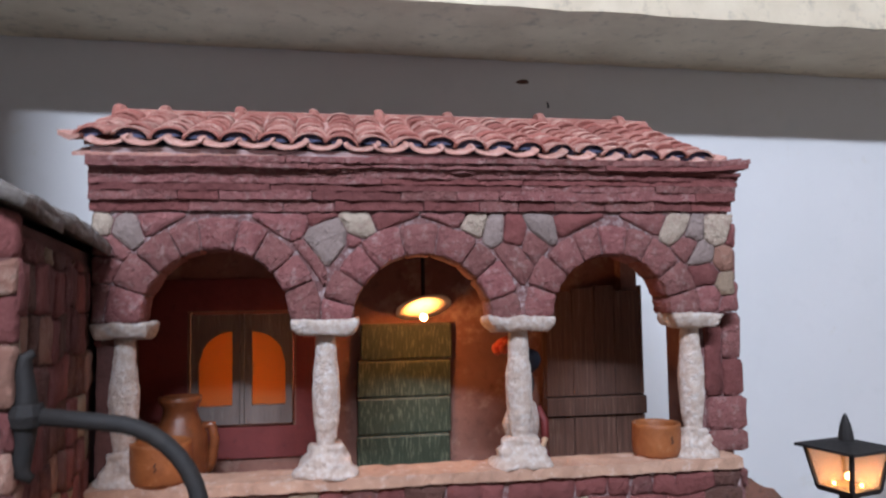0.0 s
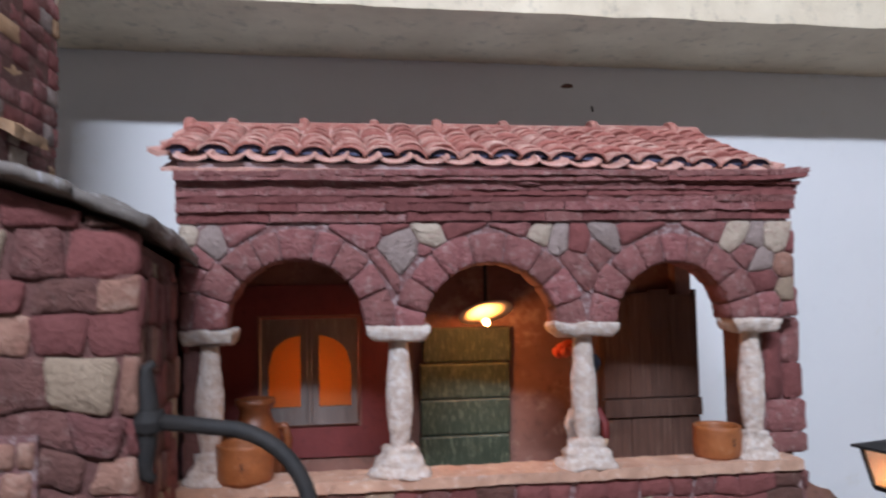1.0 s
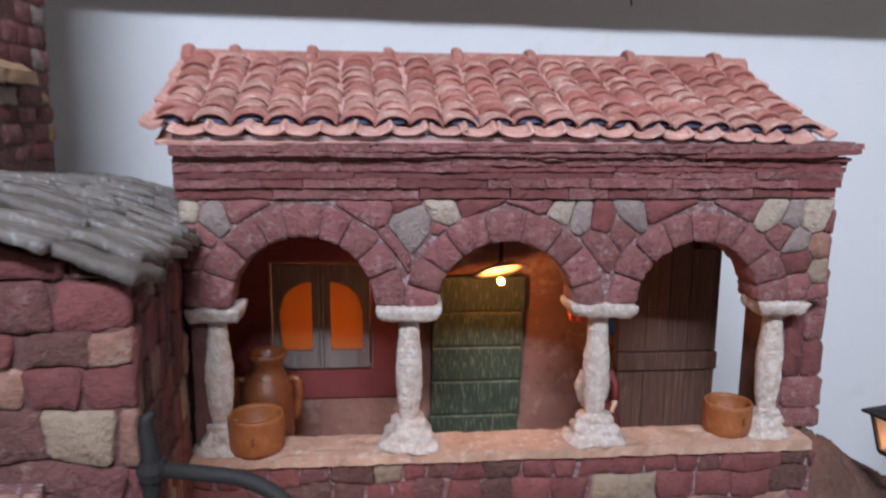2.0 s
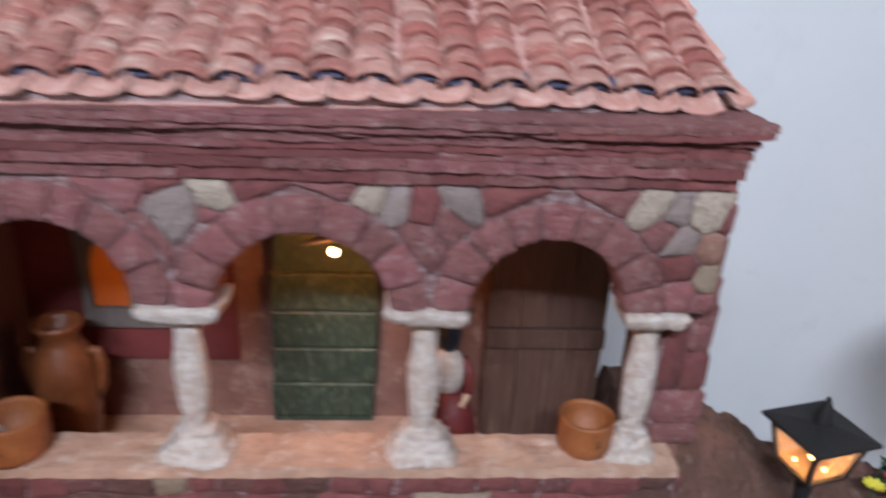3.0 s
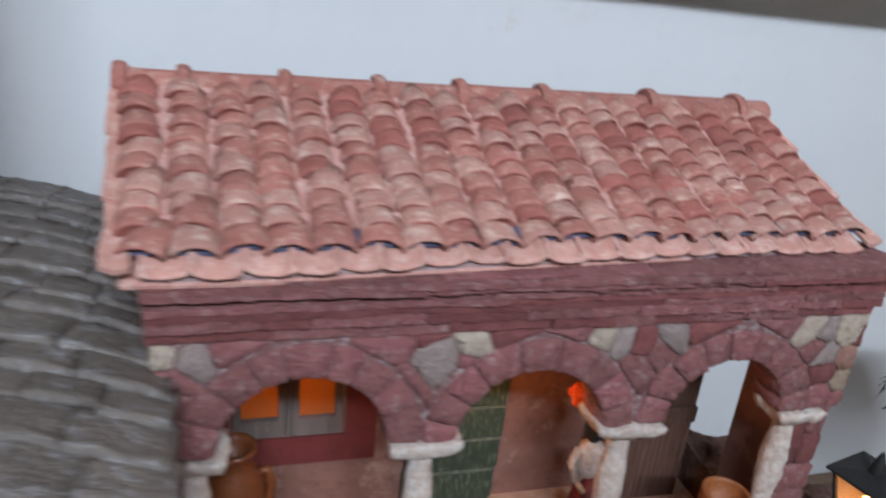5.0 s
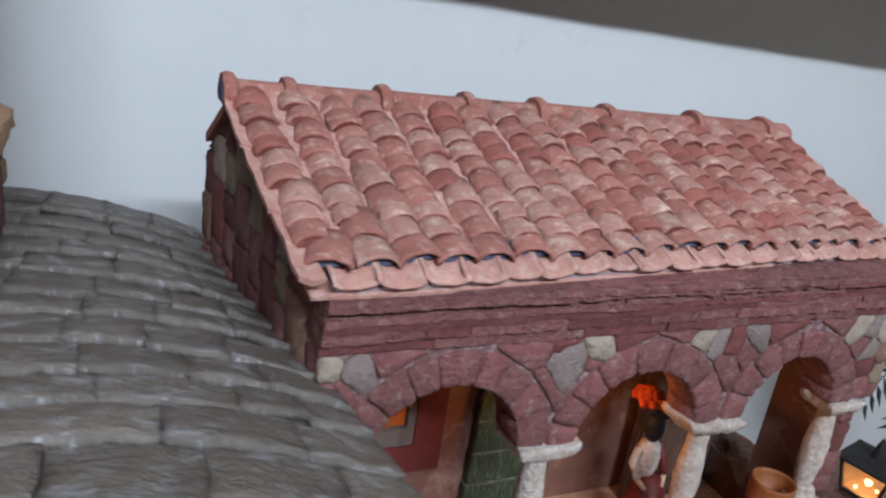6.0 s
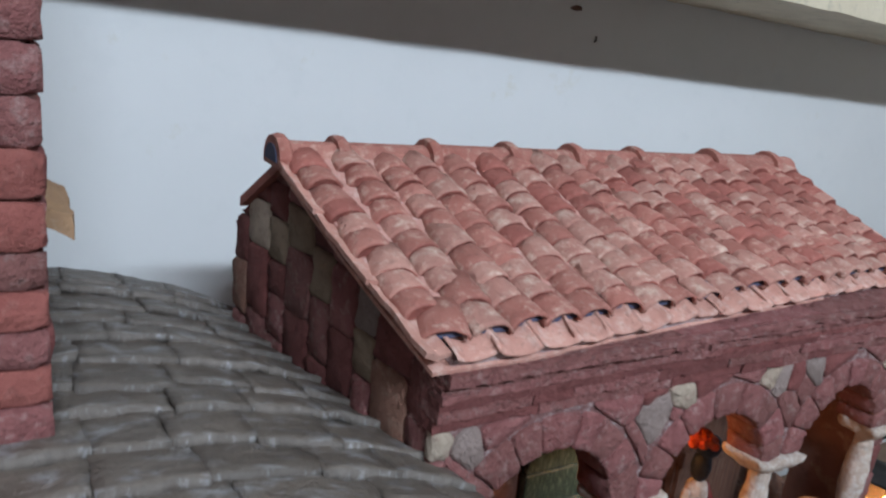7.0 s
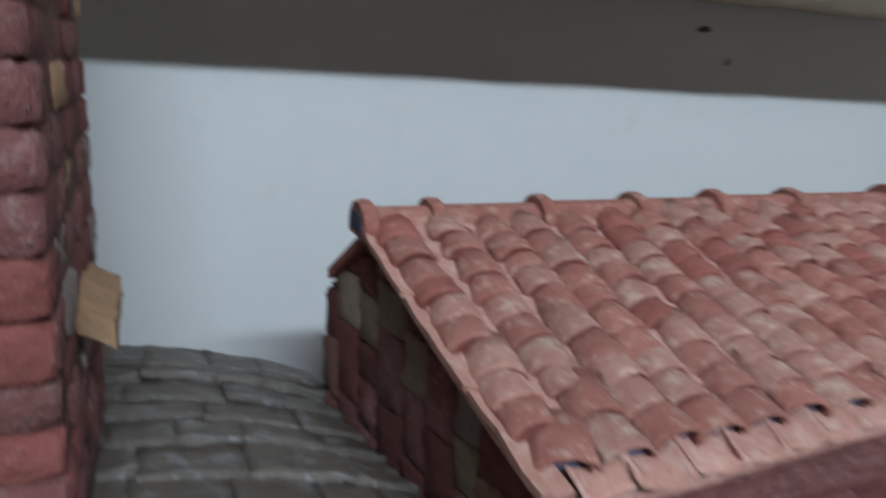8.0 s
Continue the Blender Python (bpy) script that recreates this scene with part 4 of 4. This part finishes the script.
for dx, dy in ((0.006, -0.007), (-0.009, 0.004)):
    g = bmesh.new()
    bmesh.ops.create_uvsphere(g, u_segments=8, v_segments=6, radius=0.0013, matrix=Matrix.Translation((LC.x + dx, LC.y + dy, 0.1795)))
    small = part("small_bulb", g, M_BULB2, lantern, smooth=True)
    small.visible_shadow = False

# ---- bracket lamp on the annex ----
brk = thing("bracket_lamp", (-0.134, 0.470, 0.281), "black iron wall bracket with a curved arm and dish lamp", "lamp")
spine = [(-0.1315, 0.4640, 0.3075), (-0.1345, 0.4640, 0.3055), (-0.1350, 0.4640, 0.3000), (-0.1340, 0.4640, 0.2920), (-0.1338, 0.4640, 0.2820), (-0.1340, 0.4640, 0.2720), (-0.1350, 0.4640, 0.2640), (-0.1345, 0.4640, 0.2580), (-0.1310, 0.4640, 0.2560)]
part("wall_plate", pipe(spine, [0.0018, 0.0028, 0.0036, 0.0040, 0.0052, 0.0040, 0.0038, 0.0030, 0.0020], 10), M_IRON, brk, smooth=True)
part("boss", lathe([(0.0062, -0.0045), (0.0072, 0.0), (0.0062, 0.0045)], (-0.1335, 0.4640, 0.2820), 14), M_IRON, brk)
arm = [(-0.133, 0.4640, 0.2820)]
for i in range(11):
    a = radians(88 - 9.5 * i)
    arm.append((-0.104 + 0.042 * math.cos(a), 0.4630 - 0.0012 * i, 0.2375 + 0.0405 * math.sin(a)))
part("arm", pipe(arm, 0.0036, 12), M_IRON, brk, smooth=True)
ex, ey, ez = arm[-1]
part("shade", lathe([(0.004, 0.006), (0.008, 0.003), (0.0185, -0.003), (0.0190, -0.0048), (0.008, 0.0005), (0.002, 0.003)], (ex, ey, ez - 0.008), 24), M_ENAMEL, brk, "chipped pale dish shade", smooth=True)
g = bmesh.new()
bmesh.ops.create_uvsphere(g, u_segments=12, v_segments=8, radius=0.0034, matrix=Matrix.Translation((ex, ey, ez - 0.0135)))
bb = part("bulb", g, M_BULB, brk, smooth=True)
bb.visible_shadow = False

# ---- rocky mound to the right ----
bm = bmesh.new()
NX, NY = 60, 44
grid = []
for j in range(NY + 1):
    yy = 0.630 + 0.230 * j / NY
    line = []
    for i in range(NX + 1):
        xx = 0.268 + 0.34 * i / NX
        t = xx - 0.272
        crest = 0.192 - 0.25 * t - 1.87 * t * t if t < 0.15 else 0.1125 - 0.25 * (t - 0.15)
        k = (yy - 0.735) / 0.105
        h = GZ + (crest - GZ) * max(0.0, 1 - abs(k) ** 3.0)
        p = Vector((xx, yy, h * 0.6))
        h += 0.012 * noise.noise(p * 24) + 0.008 * noise.noise(p * 60) + 0.004 * noise.noise(p * 150)
        line.append(bm.verts.new((xx + 0.003 * noise.noise(p * 90), yy, max(GZ, h))))
    grid.append(line)
for a, b in zip(grid, grid[1:]):
    for i in range(NX):
        bm.faces.new((a[i], a[i + 1], b[i + 1], b[i]))
rim = [grid[0][i] for i in range(NX + 1)] + [grid[j][NX] for j in range(1, NY + 1)] + [grid[NY][i] for i in range(NX - 1, -1, -1)] + [grid[j][0] for j in range(NY - 1, 0, -1)]
low = [bm.verts.new((v.co.x, v.co.y, GZ - 0.001)) for v in rim]
for i in range(len(rim)):
    k = (i + 1) % len(rim)
    bm.faces.new((rim[i], rim[k], low[k], low[i]))
bm.faces.new(low)
solo("rocky_mound", bm, M_ROCK, "brown bark-like rocky slope beside the house", "rock", at=(0.43, 0.735, GZ))


# ---- shrub with berries, flower, palm ----
def leaf_blade(bm, base, d, side, length, width):
    up = d.cross(side).normalized()
    a, b = bm.verts.new(base), bm.verts.new(base + d * length + up * -0.1 * length)
    l = bm.verts.new(base + d * length * 0.45 + side * width + up * 0.15 * width)
    r = bm.verts.new(base + d * length * 0.45 - side * width + up * 0.15 * width)
    m = bm.verts.new(base + d * length * 0.5 - up * 0.12 * width)
    for f in ((a, l, m), (l, b, m), (b, r, m), (r, a, m)):
        bm.faces.new(f)


SH = Vector((0.520, 0.715, 0.098))
shrub = thing("berry_shrub", SH, "small artificial dark green shrub with red berries", "shrub")
prnd = random.Random(31)
part("stem", pipe([SH + Vector((0, 0, -0.02)), SH + Vector((0.002, 0, 0.012))], 0.002, 6), M_ROCK, shrub)
lv, be = bmesh.new(), bmesh.new()
for i in range(190):
    d = Vector((prnd.gauss(0, 1), prnd.gauss(0, 1), abs(prnd.gauss(0.3, 0.8)))).normalized()
    base = SH + Vector((d.x * 0.026, d.y * 0.026, d.z * 0.022 + 0.004)) * prnd.uniform(0.5, 1.0)
    dd = (d + Vector((prnd.uniform(-.6, .6), prnd.uniform(-.6, .6), prnd.uniform(-.3, .6)))).normalized()
    leaf_blade(lv, base, dd, dd.orthogonal().normalized(), prnd.uniform(0.006, 0.011), prnd.uniform(0.002, 0.0035))
    if i % 8 == 0:
        bmesh.ops.create_icosphere(be, subdivisions=1, radius=0.0019, matrix=Matrix.Translation(base + d * 0.005))
tagged(part("foliage", lv, M_LEAF, shrub), kind="stuff")
tagged(part("berries", be, M_BERRY, shrub, "red berries"), kind="stuff")

fl = thing("yellow_flower", (0.482, 0.712, 0.09), "small yellow artificial flower beside the shrub", "flower")
g = bmesh.new()
for i in range(9):
    a = i * 0.7
    leaf_blade(g, Vector((0.482, 0.712, 0.108)), Vector((math.cos(a), math.sin(a), 0.7)).normalized(), Vector((-math.sin(a), math.cos(a), 0)), 0.011, 0.005)
part("petals", g, M_YELLOW, fl)
part("stem", pipe([(0.482, 0.712, 0.08), (0.482, 0.712, 0.109)], 0.0012, 6), M_LEAF, fl)

PB = Vector((0.665, 0.770, GZ))
palm = thing("palm_tree", PB, "miniature dark palm tree with drooping comb-like fronds", "palm tree")
part("trunk", pipe([PB, PB + Vector((0.004, 0, 0.15)), PB + Vector((-0.002, 0, 0.30)), PB + Vector((0, 0, 0.405))], [0.011, 0.008, 0.007, 0.006], 10), M_ROCK, palm)
for k in range(12):
    az = k * 2 * math.pi / 12 + 0.25
    g = bmesh.new()
    out = Vector((math.cos(az), math.sin(az), 0))
    side = Vector((-math.sin(az), math.cos(az), 0))
    spine = []
    for j in range(20):
        s = j / 19
        spine.append(PB + Vector((0, 0, 0.402)) + out * (0.100 * s) + Vector((0, 0, 0.030 * s - 0.125 * s * s)))
    for j in range(1, 20):
        d = (spine[j] - spine[j - 1]).normalized()
        for sg in (-1, 1):
            L = 0.046 * (1 - 0.6 * abs(j / 19 - 0.4))
            dd = (side * sg + d * 0.55 + Vector((0, 0, -0.35))).normalized()
            leaf_blade(g, spine[j], dd, d, L, 0.0042)
    g2 = pipe(spine, [0.0018 - 0.00007 * j for j in range(20)], 5)
    me = bpy.data.meshes.new("tmp")
    g2.to_mesh(me)
    g2.free()
    g.from_mesh(me)
    bpy.data.meshes.remove(me)
    part("frond", g, M_PALM, palm, at=spine[0])

# ---- stones of the walls ----
for i, (cx, cz, r) in enumerate(ARCHES):
    vr = random.Random(70 + i)
    lo_x = XL if i == 0 else (ARCHES[i - 1][0] + ARCHES[i - 1][2] + cx - r) / 2
    hi_x = XR if i == 2 else (cx + r + ARCHES[i + 1][0] - ARCHES[i + 1][2]) / 2
    cuts = [0.0]
    while cuts[-1] < 180:
        cuts.append(cuts[-1] + vr.uniform(17, 26))
    cuts = [c * 180 / cuts[-1] for c in cuts]
    for a0, a1 in zip(cuts, cuts[1:]):
        r1 = r + VT + vr.uniform(-0.0012, 0.0012)
        ri = r - 0.0012
        am = (a0 + a1) / 2
        P = [(cx + q * math.cos(radians(a)), cz + q * math.sin(radians(a))) for q, a in ((ri, a0), (r1, a0), (r1 * 1.004, am), (r1, a1), (ri, a1), (ri, am))]
        P = clip(P, hi_x, 0, 1, 0) if hi_x < XR else P
        P = clip(P, lo_x, 0, -1, 0) if len(P) > 2 and lo_x > XL else P
        P = clip(P, XL, 0, -1, 0) if len(P) > 2 else P
        P = clip(P, XR, 0, 1, 0) if len(P) > 2 else P
        if len(P) > 2:
            stone(P, front, vr.uniform(0.0022, 0.0034), M_RED, wall, "voussoir", 0.0004, vr)
            # the underside of the arch
            U = [(radians(a0), 0.0), (radians(a1), 0.0), (radians(a1), 0.026), (radians(a0), 0.026)]
            stone([(u * r, v) for u, v in U], lambda u, v, d, cx=cx, cz=cz, r=r: Vector((cx + (r - d) * math.cos(u / r), FY + v, cz + (r - d) * math.sin(u / r))), 0.0015, M_RED, wall, "soffit_stone", 0.0005, vr)
RINGS = [(cx, cz, r + VT) for cx, cz, r in ARCHES]
SPOTS = [(-0.1505, 0.3765, M_WHITE, 0.0075), (-0.1375, 0.3735, M_GREY, 0.0085), (-0.122, 0.3790, M_RED, 0.005), (-0.144, 0.3660, M_RED, 0.004), (-0.151, 0.3640, M_RED, 0.005), (-0.152, 0.348, M_RED, 0.006), (-0.152, 0.330, M_RED, 0.006), (-0.1445, 0.3825, M_DRED, 0.002),
         (0.0090, 0.3770, M_WHITE, 0.0085), (-0.0120, 0.3660, M_GREY, 0.0120), (-0.034, 0.3790, M_RED, 0.007), (-0.018, 0.3810, M_DRED, 0.004), (0.0000, 0.3560, M_RED, 0.005), (-0.025, 0.3560, M_RED, 0.005), (0.021, 0.3815, M_DRED, 0.004), (0.004, 0.3650, M_RED, 0.003),
         (0.0860, 0.3760, M_WHITE, 0.0085), (0.0990, 0.3720, M_GREY, 0.0085), (0.1125, 0.3710, M_DRED, 0.009), (0.1310, 0.3785, M_GREY, 0.0085), (0.0760, 0.3815, M_RED, 0.003), (0.1085, 0.3570, M_RED, 0.006), (0.1470, 0.3820, M_DRED, 0.004), (0.122, 0.3670, M_RED, 0.004),
         (0.2300, 0.3765, M_WHITE, 0.0085), (0.2435, 0.3715, M_GREY, 0.0070), (0.2600, 0.3705, M_WHITE, 0.0095), (0.2705, 0.3665, M_DRED, 0.005), (0.2500, 0.3560, M_GREY, 0.0080), (0.2650, 0.3520, M_BUFF, 0.0090), (0.2520, 0.3420, M_DRED, 0.007), (0.2670, 0.3345, M_SAND, 0.008), (0.2540, 0.3250, M_RED, 0.006), (0.2680, 0.3200, M_RED, 0.005), (0.2400, 0.3620, M_RED, 0.005), (0.219, 0.3820, M_RED, 0.004)]
for poly, tag in cells([(XL, 0.3145), (XR + 0.001, 0.3145), (XR + 0.001, 0.3840), (XL, 0.3840)], SPOTS, RINGS):
    stone(poly, front, 0.0020, tag, wall, "stone", 0.0004)
courses(house, [(XL, 0.110), (XR + 0.002, 0.110), (XR + 0.002, 0.2072), (XL, 0.2072)], lambda u, v, d: Vector((u, 0.6135 - d, v)), 0.024, 0.0175, 4, [(M_RUBBLE, 0.44), (M_DRED, 0.46), (M_SAND, 0.04), (M_BUFF, 0.06)], wob=0.0040, depth=(0.001, 0.0028))
for x0, x1, z0, z1, m in ((0.2555, 0.2870, 0.2145, 0.2295, M_RED), (0.2555, 0.2870, 0.2295, 0.2535, M_RED), (0.2555, 0.2690, 0.2535, 0.3135, M_DRED), (0.2690, 0.2850, 0.2535, 0.2800, M_DRED), (0.2690, 0.2840, 0.2800, 0.3135, M_RED),
                          (XL - 0.001, -0.146, 0.2145, 0.2420, M_RED), (XL - 0.001, -0.146, 0.2420, 0.2760, M_DRED), (XL - 0.001, -0.146, 0.2760, 0.3135, M_RED)):
    stone([(x0, z0), (x1, z0), (x1, z1), (x0, z1)], lambda u, v, d: Vector((u, 0.634 - d, v)), 0.0024, m, house, "stone", 0.0004)
# gable
stacks(gable, [(0.618, 0.30), (0.842, 0.30), (0.842, 0.424), (0.772, 0.474), (0.618, 0.416)], lambda u, v, d: Vector((left_x(u) + 0.003 - d, u, v)), 0.025, 0.034, 14, [(M_DRED, 0.45), (M_RED, 0.55)],
       spots=((0.803, 0.430, M_WHITE), (0.772, 0.417, M_SAND), (0.746, 0.435, M_SAND), (0.719, 0.422, M_SAND), (0.672, 0.414, M_GREY), (0.679, 0.385, M_SAND), (0.819, 0.391, M_BUFF), (0.640, 0.372, M_BUFF)), wob=0.0022)
# right-hand return of the front wall
courses(house, [(0.632, 0.2155), (0.681, 0.2155), (0.681, 0.3140), (0.632, 0.3140)], lambda u, v, d: Vector((0.2785 + d, u, v)), 0.022, 0.024, 18, [(M_RED, 0.6), (M_DRED, 0.4)])
courses(house, [(0.619, 0.3145), (0.681, 0.3145), (0.681, 0.384), (0.619, 0.384)], lambda u, v, d: Vector((0.2730 + d, u, v)), 0.024, 0.020, 19, [(M_RED, 0.6), (M_DRED, 0.3), (M_GREY, 0.1)])
# annex walls
courses(annex, [(-0.50, 0.13), (-0.137, 0.13)] + [(x, roof_z(x, 0.46) - 0.006) for x in (-0.137, -0.165, -0.20, -0.24, -0.28, -0.50)], lambda u, v, d: Vector((u, 0.462 - d, v)), 0.032, 0.0195, 21, [(M_RUBBLE, 0.62), (M_DRED, 0.26), (M_BUFF, 0.12)],
        spots=((-0.143, 0.341, M_BUFF), (-0.185, 0.329, M_BUFF), (-0.150, 0.293, M_SAND), (-0.197, 0.350, M_SAND), (-0.146, 0.257, M_BUFF)), wob=0.0065, depth=(0.001, 0.0045))
AW = Vector((-0.1605 + 0.140, 0.163, 0)).normalized()
courses(annex, [(0.0, 0.13), (0.160, 0.13), (0.160, 0.350), (0.0, 0.358)], lambda u, v, d: Vector((-0.140, 0.462, v)) + AW * u + Vector((AW.y, -AW.x, 0)) * d, 0.019, 0.021, 23, [(M_DRED, 0.40), (M_RUBBLE, 0.42), (M_SAND, 0.09), (M_BUFF, 0.09)], wob=0.0036, depth=(0.001, 0.004))
# a nail and a chipped hole in the wall above the house
solo("nail", pipe([(0.266, WALL_Y - 0.004, 0.576), (0.2675, WALL_Y - 0.003, 0.572), (0.2695, WALL_Y + 0.004, 0.568)], 0.0011, 6), M_IRON, "small dark bent nail in the white wall", "nail", at=(0.267, WALL_Y, 0.572))
chip = lathe([(0.009, 0.0), (0.007, 0.0012), (0.003, 0.0018)], (0, 0, 0), 12, 0.35)
rough(chip, 0.0012, 200)
bmesh.ops.transform(chip, matrix=Matrix.Translation((0.235, WALL_Y + 0.0004, 0.603)) @ pose(0, 0, 0, 90, 0, 0), verts=chip.verts)
solo("plaster_chip", chip, M_ROCK, "small dark chip in the wall plaster", "chip", at=(0.235, WALL_Y, 0.603))
# walled-up opening of small pale bricks in the annex
niche = part("blocked_window", box(-0.246, -0.1775, 0.4572, 0.4615, 0.225, 0.2785), M_MORTAR, annex, "window opening walled up with pale bricks")
for r in range(4):
    for k in range(5):
        x = -0.2455 + 0.0135 * k + (0.006 if r % 2 else 0.0)
        stone([(x, 0.227 + 0.0125 * r), (min(x + 0.0128, -0.178), 0.227 + 0.0125 * r), (min(x + 0.0128, -0.178), 0.2385 + 0.0125 * r), (x, 0.2385 + 0.0125 * r)], lambda u, v, d: Vector((u, 0.4572 - d, v)), 0.0022, M_BUFF, niche, "brick", 0.0004)
